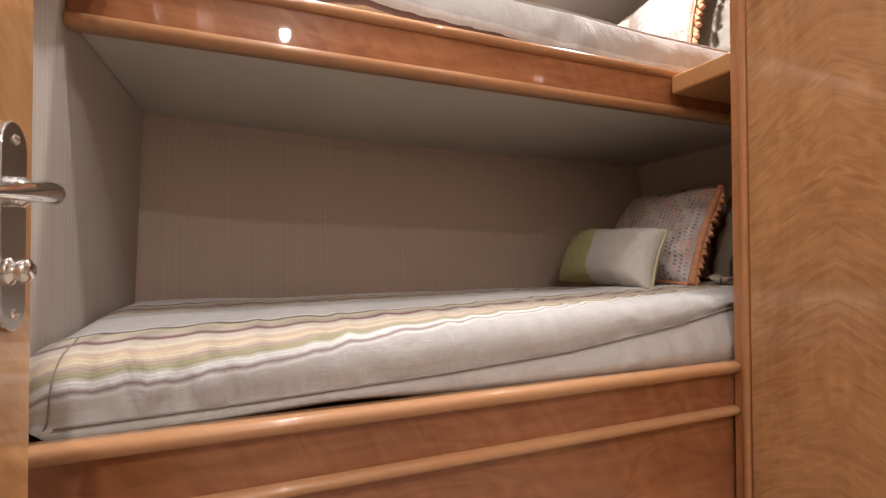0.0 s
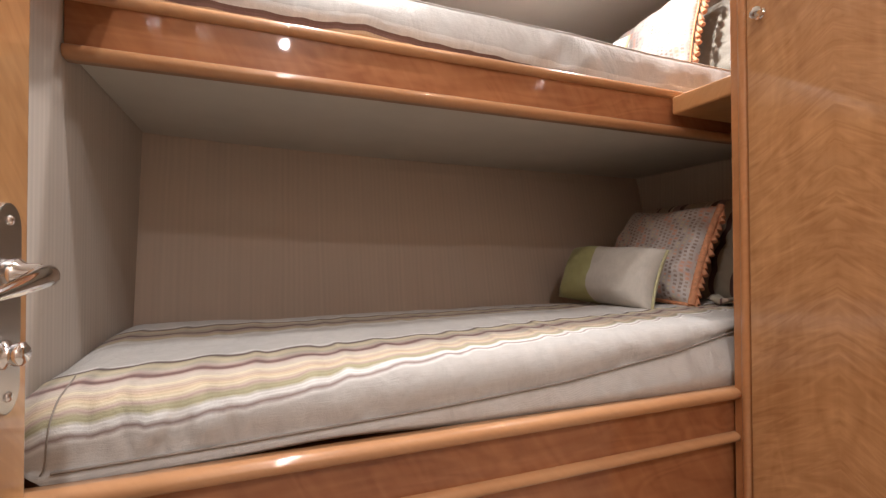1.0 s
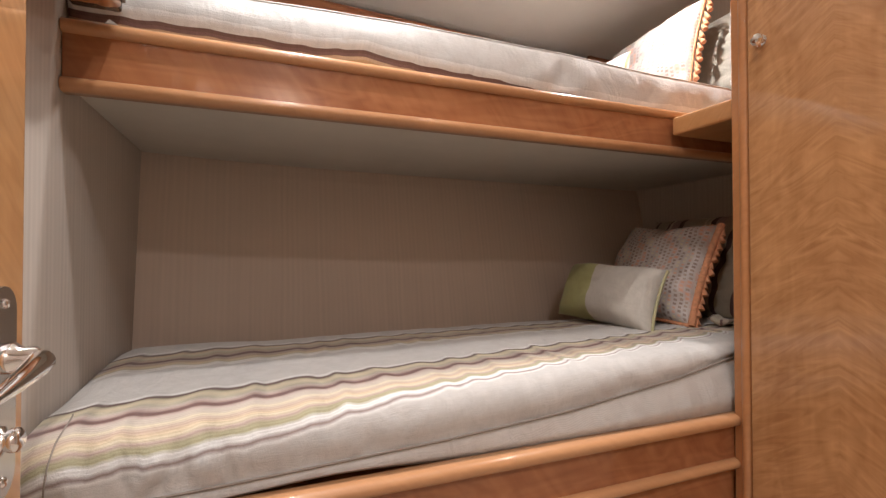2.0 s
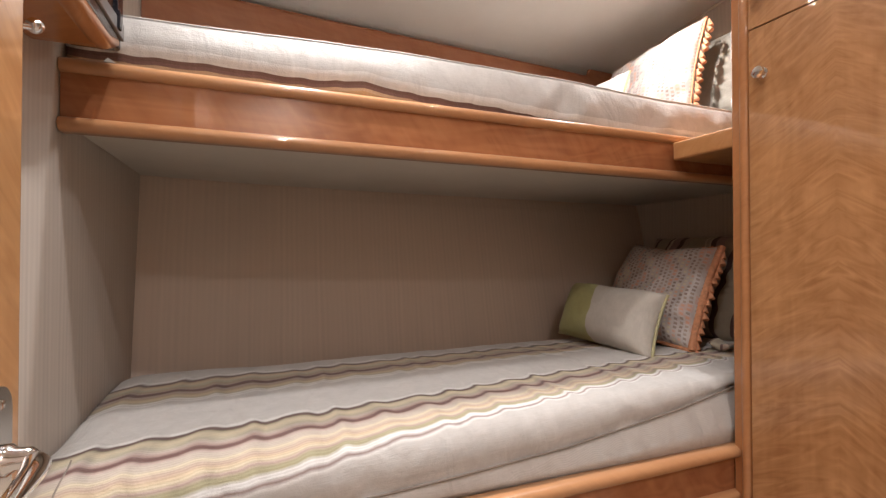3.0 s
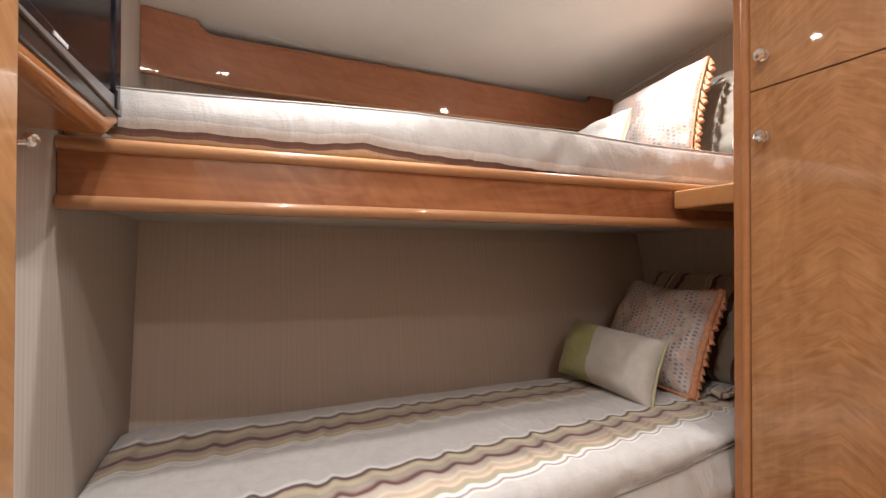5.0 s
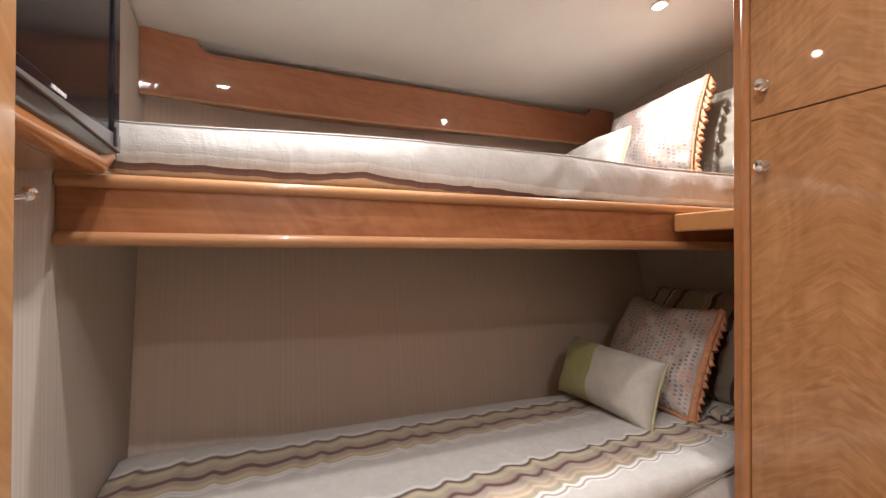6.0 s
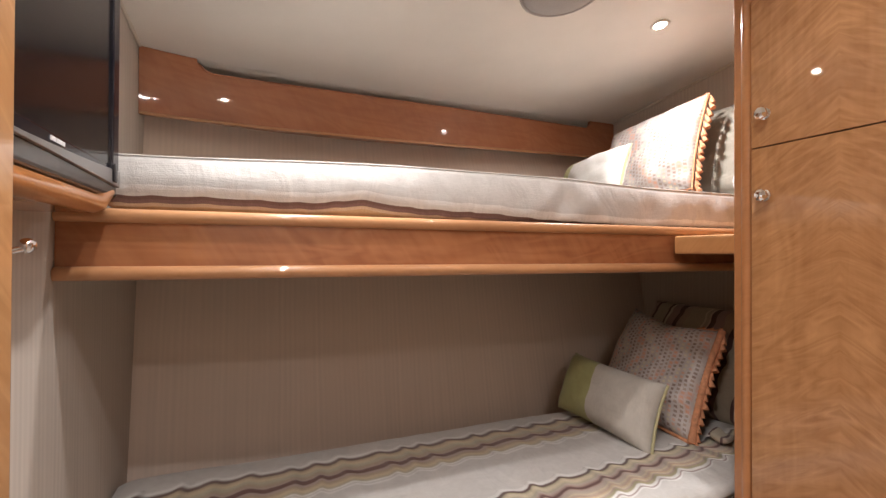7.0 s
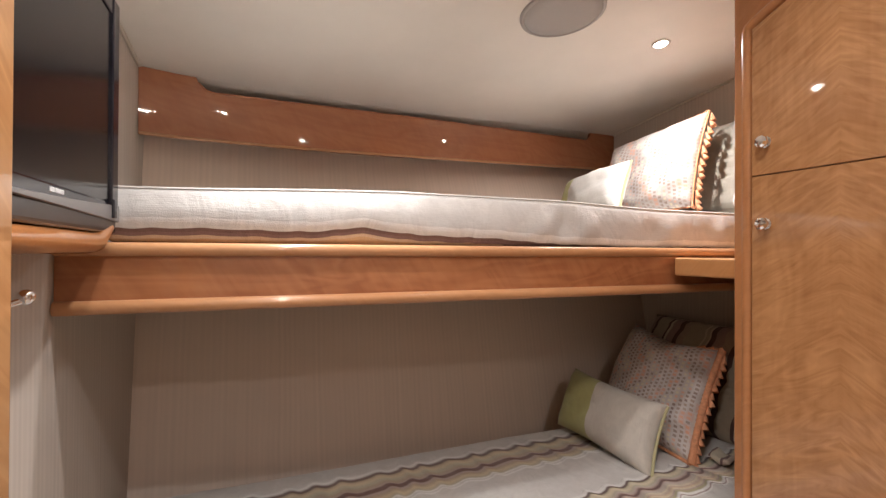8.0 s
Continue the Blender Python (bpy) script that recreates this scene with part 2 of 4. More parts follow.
def dotted_cloth(name, low=0.42, high=0.95, pale=1.0):
    """Pale silk with rows of small woven squares in brown, coral and yellow."""
    m, nodes, links, bsdf = nodes_of(name)
    uv = nodes.new("ShaderNodeUVMap")
    uv.uv_map = "cloth"
    sep = nodes.new("ShaderNodeSeparateXYZ")
    links.new(uv.outputs[0], sep.inputs[0])
    step = 0.0195
    su = math_node(nodes, links, "DIVIDE", sep.outputs[0], step)
    row = math_node(nodes, links, "FLOOR", su)
    odd = math_node(nodes, links, "MULTIPLY", math_node(nodes, links, "MODULO", row, 2.0), 0.5)
    sv = math_node(nodes, links, "ADD", math_node(nodes, links, "DIVIDE", sep.outputs[1], step * 0.78), odd)
    fu = math_node(nodes, links, "ABSOLUTE", math_node(nodes, links, "SUBTRACT", math_node(nodes, links, "FRACT", su), 0.5))
    fv = math_node(nodes, links, "ABSOLUTE", math_node(nodes, links, "SUBTRACT", math_node(nodes, links, "FRACT", sv), 0.5))
    far = math_node(nodes, links, "MAXIMUM", fu, fv)
    mask = math_node(nodes, links, "LESS_THAN", far, 0.28)
    patch = node(nodes, "ShaderNodeTexNoise", Scale=9.0, Detail=1.0)
    links.new(uv.outputs[0], patch.inputs["Vector"])
    fade = math_node(nodes, links, "MINIMUM", math_node(nodes, links, "MAXIMUM", math_node(nodes, links, "MULTIPLY_ADD", patch.outputs[0], 6.0, -2.2), low), high)
    mask = math_node(nodes, links, "MULTIPLY", mask, fade)
    band = math_node(nodes, links, "FRACT", math_node(nodes, links, "ADD", math_node(nodes, links, "MULTIPLY", row, 0.131), math_node(nodes, links, "MULTIPLY", math_node(nodes, links, "PINGPONG", math_node(nodes, links, "FLOOR", sv), 8.0), 0.075)))
    r = ramp(nodes, [(0.0, (0.26, 0.18, 0.15)), (0.22, (0.36, 0.27, 0.22)), (0.40, (0.62, 0.32, 0.22)), (0.55, (0.28, 0.21, 0.18)),
                     (0.72, (0.62, 0.55, 0.40)), (0.88, (0.64, 0.38, 0.28))], smooth=False)
    links.new(band, r.inputs[0])
    mix = nodes.new("ShaderNodeMix")
    mix.data_type = "RGBA"
    links.new(mask, mix.inputs[0])
    n = node(nodes, "ShaderNodeTexNoise", Scale=30.0, Detail=3.0)
    links.new(uv.outputs[0], n.inputs["Vector"])
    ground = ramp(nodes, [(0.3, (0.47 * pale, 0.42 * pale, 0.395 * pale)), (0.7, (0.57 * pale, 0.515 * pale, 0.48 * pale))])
    links.new(n.outputs[0], ground.inputs[0])
    line = math_node(nodes, links, "LESS_THAN", math_node(nodes, links, "ABSOLUTE", math_node(nodes, links, "SUBTRACT", band, 0.47)), 0.075)
    coral_line = nodes.new("ShaderNodeMix")
    coral_line.data_type = "RGBA"
    links.new(math_node(nodes, links, "MULTIPLY", line, 0.42 * high), coral_line.inputs[0])
    links.new(ground.outputs[0], coral_line.inputs[6])
    coral_line.inputs[7].default_value = (0.58, 0.30, 0.21, 1)
    links.new(coral_line.outputs[2], mix.inputs[6])
    links.new(r.outputs[0], mix.inputs[7])
    links.new(mix.outputs[2], bsdf.inputs["Base Color"])
    bsdf.inputs["Roughness"].default_value = 0.6
    bump_to(nodes, links, bsdf, n.outputs[0], 0.4, 0.006)
    return m


CHERRY_D, CHERRY_L = (0.255, 0.089, 0.036), (0.43, 0.180, 0.078)
wood_rail = varnished_wood("varnished_cherry_rail", CHERRY_D, CHERRY_L, "x", 0.34, slant=0.6, fineness=22.0, flame=0.05)
wood_valance = varnished_wood("varnished_cherry_valance", (0.31, 0.115, 0.055), (0.42, 0.175, 0.085), "x", 0.25, slant=0.6, fineness=30.0, flame=0.05)
wood_mould = varnished_wood("varnished_cherry_moulding", (0.42, 0.20, 0.092), (0.55, 0.29, 0.14), "x", 0.2)
wood_cabinet = varnished_wood("varnished_figured_cherry", (0.305, 0.138, 0.054), (0.485, 0.25, 0.108), "z", 0.62, centre=0.585, fineness=30.0, flame=0.03, slant=0.6, swirl=2.4)
wood_post = varnished_wood("varnished_cherry_post", (0.34, 0.14, 0.055), (0.48, 0.22, 0.09), "z", 0.3)
wood_shelf = varnished_wood("varnished_pale_cherry", (0.46, 0.22, 0.085), (0.62, 0.34, 0.15), "y", 0.3)
wood_tv = varnished_wood("varnished_cherry_shelf", (0.34, 0.12, 0.034), (0.48, 0.20, 0.064), "y", 0.35)
wood_door = varnished_wood("varnished_cherry_door", (0.44, 0.21, 0.078), (0.64, 0.35, 0.155), "z", 0.6)
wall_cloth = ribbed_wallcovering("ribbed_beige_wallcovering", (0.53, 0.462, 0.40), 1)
# same covering again, bounced light painted in as a lighter, pinker colour
wall_cloth_bounce_lit = ribbed_wallcovering("ribbed_beige_covering_bounce_lit", (0.63, 0.515, 0.425), 0, 0.93)
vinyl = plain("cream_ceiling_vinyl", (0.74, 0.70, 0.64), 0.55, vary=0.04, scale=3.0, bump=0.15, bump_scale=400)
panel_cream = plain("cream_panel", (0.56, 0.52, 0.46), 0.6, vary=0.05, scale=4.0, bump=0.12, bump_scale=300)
bead = plain("cream_bead", (0.60, 0.54, 0.46), 0.5)
carpet = plain("beige_carpet", (0.42, 0.355, 0.28), 0.95, vary=0.2, scale=60, bump=0.6, bump_scale=500)
chrome = plain("polished_chrome", (0.90, 0.90, 0.92), 0.06, metal=1.0, vary=0.02)
satin = plain("satin_steel", (0.58, 0.56, 0.54), 0.25, metal=1.0, vary=0.06, scale=30)
screen_glass = plain("black_screen", (0.006, 0.0055, 0.007), 0.16, vary=0.02)
black_plastic = plain("gloss_black_plastic", (0.006, 0.006, 0.012), 0.14)
grey_plastic = plain("silver_grey_plastic", (0.17, 0.162, 0.16), 0.35, coat=0.3)
dark_plastic = plain("dark_brown_plastic", (0.085, 0.066, 0.058), 0.3)
chin_plastic = plain("gloss_umber_plastic", (0.040, 0.031, 0.028), 0.22)
badge_mat = plain("pale_badge", (0.75, 0.75, 0.75), 0.4)
lens_glow = plain("lit_lamp_lens", (1.0, 0.93, 0.82), 0.4, vary=0.0, emit=140.0)
white_ring = plain("white_lamp_ring", (0.75, 0.72, 0.68), 0.35)
grille_mat = plain("grey_speaker_grille", (0.40, 0.38, 0.36), 0.7, vary=0.05, scale=300, bump=0.5, bump_scale=900)
piping_mat = plain("grey_brown_piping", (0.27, 0.23, 0.195), 0.8, bump=0.3, bump_scale=600)
white_piping = plain("off_white_piping", (0.60, 0.57, 0.53), 0.8, bump=0.3, bump_scale=600)
green_edge = plain("olive_green_edging", (0.40, 0.37, 0.21), 0.8, bump=0.3, bump_scale=500)
coral = plain("coral_tassel_yarn", (0.60, 0.27, 0.14), 0.8, vary=0.2, scale=80, bump=0.5, bump_scale=700)
GREIGE = (0.50, 0.43, 0.365)
BROWN, ROSE, BUTTER, SAGE = (0.13, 0.078, 0.066), (0.46, 0.34, 0.30), (0.63, 0.55, 0.395), (0.44, 0.405, 0.30)
stripes_lower = striped_linen("striped_linen_lower", [
    (0.0, LINEN), (0.832, LINEN), (0.836, WHITE), (0.841, WHITE), (0.8425, (0.30, 0.22, 0.20)), (0.845, (0.30, 0.22, 0.20)), (0.8465, WHITE), (0.861, WHITE), (0.866, OLIVE), (0.877, OLIVE), (0.883, ROSE), (0.890, BUTTER),
    (0.902, PEACH), (0.909, ROSE), (0.922, BUTTER), (0.931, GREIGE), (0.947, GREIGE), (0.955, ROSE), (0.960, DEEP_PLUM), (0.973, DEEP_PLUM), (0.978, ROSE), (0.990, GREIGE), (1.002, SAGE), (1.011, BUTTER), (1.027, BUTTER),
    (1.034, OLIVE), (1.038, BROWN), (1.048, BROWN), (1.050, WHITE), (1.060, WHITE), (1.068, LINEN)], 0.0092, 0.5, 1.05, drift=0.045, soft=True, more=[
    (1.20, LINEN), (1.268, LINEN), (1.272, WHITE), (1.277, WHITE), (1.281, LINEN), (1.286, WHITE), (1.292, WHITE), (1.297, SAGE), (1.312, CREAM), (1.330, TAN), (1.344, MAUVE), (1.350, DEEP_PLUM), (1.367, DEEP_PLUM),
    (1.373, MAUVE), (1.386, TAN), (1.405, SAGE), (1.425, CREAM), (1.440, TAN), (1.446, BROWN), (1.459, BROWN), (1.463, WHITE), (1.473, WHITE), (1.481, LINEN)])
stripes_upper = striped_linen("striped_linen_upper", [
    (0.0, (0.58, 0.37, 0.19)), (0.034, (0.62, 0.45, 0.29)), (0.040, CREAM), (0.0435, TAN), (0.0460, (0.24, 0.14, 0.12)), (0.0498, MAUVE), (0.0545, (0.19, 0.11, 0.09)), (0.0605, WHITE), (0.084, LINEN)], 0.0012)
P_TAN, P_OLIVE, P_CREAM, P_MAUVE = (0.42, 0.33, 0.26), (0.43, 0.375, 0.285), (0.62, 0.55, 0.45), (0.36, 0.26, 0.23)
stripes_pillow = striped_linen("striped_pillow_cloth", [
    (0.0, P_TAN), (0.045, PLUM), (0.063, P_OLIVE), (0.135, PLUM), (0.15, P_CREAM), (0.162, P_MAUVE), (0.20, PLUM), (0.225, P_TAN), (0.262, P_OLIVE), (0.335, P_CREAM), (0.342, P_OLIVE), (0.358, P_CREAM),
    (0.364, PLUM), (0.39, P_MAUVE), (0.43, P_TAN), (0.47, PLUM), (0.49, P_OLIVE), (0.55, PLUM), (0.565, P_CREAM), (0.575, P_TAN), (0.62, PLUM)], 0.004, span=0.7)
sham_upper = striped_linen("taupe_pillow_cloth", [
    (0.0, (0.30, 0.27, 0.22)), (0.16, WHITE), (0.168, (0.30, 0.27, 0.22)), (0.185, WHITE), (0.192, (0.31, 0.28, 0.23)), (0.49, WHITE), (0.496, (0.30, 0.27, 0.22)), (0.515, WHITE), (0.522, (0.30, 0.27, 0.22))], 0.0, span=0.6)
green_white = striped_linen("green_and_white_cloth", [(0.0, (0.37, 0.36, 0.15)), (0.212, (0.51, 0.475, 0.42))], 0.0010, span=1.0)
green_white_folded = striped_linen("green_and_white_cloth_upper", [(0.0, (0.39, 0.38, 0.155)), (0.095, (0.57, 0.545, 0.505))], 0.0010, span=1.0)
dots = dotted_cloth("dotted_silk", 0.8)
# upper cushion's copy: lamp glare painted as fainter dots, ground darkened to offset it
dots_lit = dotted_cloth("lit_dotted_silk", 0.55, 0.9, 0.86)

# ---- mesh helpers ----


def part(name, bm, material, parent, label="", smooth=False):
    me = bpy.data.meshes.new(name)
    bm.normal_update()
    bm.to_mesh(me)
    bm.free()
    me.materials.append(material)
    if smooth:
        for p in me.polygons:
            p.use_smooth = True
    ob = new(name, me)
    if parent is not None:
        ob.parent = parent
        ob.matrix_parent_inverse = parent_inverse.get(parent.name, Matrix())
    if label:
        ob["label"] = label
    return ob


parent_inverse = {}


def thing(name, at, label, category, group="", kind=""):
    """An empty at a thing's base; its parts are built in world coordinates."""
    ob = new(name)
    ob.location = at
    parent_inverse[ob.name] = Matrix.Translation(at).inverted()
    return tagged(ob, label, category, group, kind)


def single(name, bm, material, label, category, group="", kind="", smooth=False):
    return tagged(part(name, bm, material, None, "", smooth), label, category, group, kind)


def bevelled(bm, width, segments=2, edges=None):
    bmesh.ops.bevel(bm, geom=edges if edges is not None else bm.edges[:], offset=width, segments=segments, affect="EDGES", profile=0.6)
    return bm


def box(x0, x1, y0, y1, z0, z1, bevel=0.0, segments=2):
    bm = bmesh.new()
    bmesh.ops.create_cube(bm, size=1.0)
    for v in bm.verts:
        v.co = Vector(((x0 + x1) / 2 + v.co.x * (x1 - x0), (y0 + y1) / 2 + v.co.y * (y1 - y0), (z0 + z1) / 2 + v.co.z * (z1 - z0)))
    return bevelled(bm, bevel, segments) if bevel else bm


def prism(points, axis, lo, hi, bevel=0.0, segments=2, loose_caps=False):
    """A polygon of 2D points pushed along an axis: x takes (y, z), y takes (x, z), z takes (x, y)."""
    def place(p, q):
        return {"x": (q, p[0], p[1]), "y": (p[0], q, p[1]), "z": (p[0], p[1], q)}[axis]
    bm = bmesh.new()
    a = [bm.verts.new(place(p, lo)) for p in points]
    b = [bm.verts.new(place(p, hi)) for p in points]
    n = len(points)
    bm.faces.new(a)
    bm.faces.new(b[::-1])
    for k in range(n):
        bm.faces.new((a[k], b[k], b[(k + 1) % n], a[(k + 1) % n]))
    bmesh.ops.recalc_face_normals(bm, faces=bm.faces)
    if loose_caps:
        bmesh.ops.split_edges(bm, edges=[e for e in bm.edges if (e.verts[0] in a) == (e.verts[1] in a)])
    return bevelled(bm, bevel, segments) if bevel else bm


def tube(points, radius, sides=10, taper=None):
    bm = bmesh.new()
    pts = [Vector(p) for p in points]
    rings = []
    side = None
    for k, p in enumerate(pts):
        d = (pts[min(k + 1, len(pts) - 1)] - pts[max(k - 1, 0)]).normalized()
        if side is None:
            side = d.cross(Vector((0.13, 0.31, 0.94))).normalized()
        side = (side - d * side.dot(d)).normalized()
        up = d.cross(side)
        r = radius if taper is None else radius * taper[k]
        rings.append([bm.verts.new(p + side * r * math.cos(2 * math.pi * j / sides) + up * r * math.sin(2 * math.pi * j / sides)) for j in range(sides)])
    for a, b in zip(rings, rings[1:]):
        for j in range(sides):
            bm.faces.new((a[j], a[(j + 1) % sides], b[(j + 1) % sides], b[j]))
    caps = [bm.faces.new(rings[0][::-1]), bm.faces.new(rings[-1])]
    bmesh.ops.recalc_face_normals(bm, faces=bm.faces)
    bmesh.ops.split_edges(bm, edges=list({e for f in caps for e in f.edges}))
    return bm


def lathe(profile, at, axis, sides=28):
    """profile rows of (radius, distance along axis)."""
    axis = Vector(axis).normalized()
    side = axis.orthogonal().normalized()
    up = axis.cross(side)
    bm = bmesh.new()
    rings = []
    for r, h in profile:
        c = Vector(at) + axis * h
        rings.append([bm.verts.new(c + (side * math.cos(2 * math.pi * j / sides) + up * math.sin(2 * math.pi * j / sides)) * max(r, 1e-4)) for j in range(sides)])
    for a, b in zip(rings, rings[1:]):
        for j in range(sides):
            bm.faces.new((a[j], a[(j + 1) % sides], b[(j + 1) % sides], b[j]))
    bm.faces.new(rings[0][::-1])
    bm.faces.new(rings[-1])
    bmesh.ops.recalc_face_normals(bm, faces=bm.faces)
    return bm


def flowing(points, steps=6):
    """A smooth line through the points."""
    p = [Vector(q) for q in points]
    p = [2 * p[0] - p[1]] + p + [2 * p[-1] - p[-2]]
    out = []
    for k in range(1, len(p) - 2):
        for j in range(steps):
            t = j / steps
            out.append(0.5 * (2 * p[k] + (p[k + 1] - p[k - 1]) * t + (2 * p[k - 1] - 5 * p[k] + 4 * p[k + 1] - p[k + 2]) * t * t + (3 * p[k] - p[k - 1] - 3 * p[k + 1] + p[k + 2]) * t ** 3))
    return out + [p[-2]]


def smoothstep(a, b, x):
    t = min(1.0, max(0.0, (x - a) / (b - a)))
    return t * t * (3 - 2 * t)


def cloth_sheet(us, profile):
    """A closed soft body: profile(u) gives the ring of (point, v) round the body at u; UV 'cloth' holds (u, v)."""
    bm = bmesh.new()
    uv = bm.loops.layers.uv.new("cloth")
    rings, vs = [], []
    for u in us:
        ring = profile(u)
        rings.append([bm.verts.new(p) for p, v in ring])
        vs.append([v for p, v in ring])
    n = len(rings[0])
    for i in range(len(us) - 1):
        for j in range(n):
            k = (j + 1) % n
            f = bm.faces.new((rings[i][j], rings[i][k], rings[i + 1][k], rings[i + 1][j]))
            vk = [vs[i][j], vs[i][k], vs[i + 1][k], vs[i + 1][j]]
            if k == 0:
                vk[1] = vk[0]
                vk[2] = vk[3]
            for loop, uu, vv in zip(f.loops, (us[i], us[i], us[i + 1], us[i + 1]), vk):
                loop[uv].uv = (uu, vv)
    for ring, u, vv, flip in ((rings[0], us[0], vs[0], True), (rings[-1], us[-1], vs[-1], False)):
        order = list(range(n))[::-1] if flip else list(range(n))
        f = bm.faces.new([ring[j] for j in order])
        for loop, j in zip(f.loops, order):
            loop[uv].uv = (u, vv[j])
    bmesh.ops.recalc_face_normals(bm, faces=bm.faces)
    return bm


def pillow_mesh(w, h, thick, seed, n=26, sag=0.0, flop=0.0, pinch=0.04, crumple=0.006, shear=0.0, across=True, pucker=0.0):
    """A stuffed cushion in its own plane: x across (w), z up (h), y thick; UV 'cloth' in metres from its lower left corner."""
    bm = bmesh.new()
    uv = bm.loops.layers.uv.new("cloth")
    grids = []
    for side in (1, -1):
        grid = []
        for i in range(n + 1):
            row = []
            for j in range(n + 1):
                a, b = 2 * i / n - 1, 2 * j / n - 1
                edge = max(abs(a), abs(b))
                bulge = ((1 - a ** 4) * (1 - b ** 4)) ** 0.55
                x = a * w / 2 * (1 - pinch * (1 - b * b) * abs(a) ** 3)
                z = b * h / 2 * (1 - pinch * (1 - a * a) * abs(b) ** 3)
                q = Vector((x * 7 + seed, z * 7, side * 3.1 + seed))
                bump = noise.noise(q) * crumple * 2 + noise.noise(q * 2.6) * crumple + pucker * max(0, a) ** 4 * math.sin(b * 15 + seed + 2 * noise.noise(q))
                y = side * (thick / 2 * bulge + bump * min(1, (1 - edge) * 6))
                z -= sag * (1 - b) * 0.5 * (a * a)
                x -= shear * z
                bend = max(0.0, b - 0.8 * a - 0.95)
                y += flop * bend
                z += 1.6 * flop * bend
                x -= 0.4 * flop * bend
                row.append(bm.verts.new((x, y, z)) if edge < 1 or side == 1 else grids[0][i][j])
            grid.append(row)
        grids.append(grid)
        for i in range(n):
            for j in range(n):
                quad = (grid[i][j], grid[i + 1][j], grid[i + 1][j + 1], grid[i][j + 1])
                ij = ((i, j), (i + 1, j), (i + 1, j + 1), (i, j + 1))
                if side == 1:
                    quad, ij = quad[::-1], ij[::-1]
                f = bm.faces.new(quad)
                for loop, (p, q2) in zip(f.loops, ij):
                    loop[uv].uv = (q2 / n * h, p / n * w) if across else (p / n * w, q2 / n * h)
    bmesh.ops.recalc_face_normals(bm, faces=bm.faces)
    return bm


def rim_points(w, h, pinch, lo, hi, side, count=30):
    """Points along one edge of a cushion in its own plane."""
    pts = []
    for k in range(count + 1):
        s = lo + (hi - lo) * k / count
        if side in ("left", "right"):
            a = -1 if side == "left" else 1
            pts.append(Vector((a * w / 2 * (1 - pinch * (1 - s * s)), 0, s * h / 2)))
        else:
            b = -1 if side == "bottom" else 1
            pts.append(Vector((s * w / 2, 0, b * h / 2 * (1 - pinch * (1 - s * s)))))
    return pts

# ---- the cabin's shell ----
LEFT, RIGHT, FRONT, TALL = -0.36, 1.95, -1.35, 2.5


def hull_y(x, z):
    """The hull leans out with height and bows away from the foot of the bunks."""
    bow = 1 - math.exp(-(x - LEFT) / 0.5)
    return 1.70 + 0.16 * (z - 0.65) + bow * (0.135 + 0.06 * min(z - 1.3, 0) + 0.30 * max(z - 1.3, 0))


def valance_y(x):
    u = x - LEFT
    return 1.785 + 0.10 * u + 0.1026 * (1 - math.exp(-u / 0.38))


def lofted(xs, section):
    """A solid drawn along x: section(x) gives its outline as (y, z) pairs."""
    bm = bmesh.new()
    rings = [[bm.verts.new((x, y, z)) for y, z in section(x)] for x in xs]
    n = len(rings[0])
    for a, b in zip(rings, rings[1:]):
        for k in range(n):
            bm.faces.new((a[k], a[(k + 1) % n], b[(k + 1) % n], b[k]))
    bm.faces.new(rings[0])
    bm.faces.new(rings[-1][::-1])
    bmesh.ops.recalc_face_normals(bm, faces=bm.faces)
    return bm


def spaced(lo, hi, count):
    return [lo + (hi - lo) * k / count for k in range(count + 1)]


def ceiling_section(x):
    # the vinyl runs level to the valance and turns down behind it
    v = valance_y(x)
    low = [(FRONT - 0.06, 0.0), (v + 0.004, 0.0), (v + 0.05, -0.006), (v + 0.10, -0.018), (v + 0.16, -0.045), (v + 0.35, -0.16)]
    under = [(y, ceiling_z(x, y) + dip) for y, dip in low]
    return under + [(y, z + 0.06) for y, z in under[::-1]]


def hull_section(x):
    zs = spaced(0.0, TALL, 20)
    return [(hull_y(x, z), z) for z in zs] + [(hull_y(x, TALL) + 0.2, TALL), (hull_y(x, 0) + 0.25, 0.0)]


single("floor", box(LEFT - 0.1, RIGHT + 0.1, FRONT - 0.1, 2.1, -0.08, 0.0), carpet, "beige carpet over the cabin floor", "floor", kind="structure")
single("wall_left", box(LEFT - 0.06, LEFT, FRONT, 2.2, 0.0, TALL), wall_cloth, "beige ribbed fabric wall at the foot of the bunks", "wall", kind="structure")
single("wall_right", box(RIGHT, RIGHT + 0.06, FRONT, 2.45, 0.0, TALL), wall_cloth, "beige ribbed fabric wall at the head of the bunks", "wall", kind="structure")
single("wall_back", lofted(spaced(LEFT, RIGHT, 36), hull_section), wall_cloth_bounce_lit, "beige ribbed fabric wall leaning out along the curved hull", "wall", kind="structure", smooth=False)
single("wall_front", box(LEFT, RIGHT, FRONT - 0.06, FRONT, 0.0, TALL), wall_cloth_bounce_lit, "beige wall of the passage", "wall", kind="structure")
single("ceiling", lofted(spaced(LEFT - 0.06, RIGHT + 0.06, 30), ceiling_section), vinyl, "smooth cream vinyl ceiling sloping to the hull", "ceiling", kind="structure")
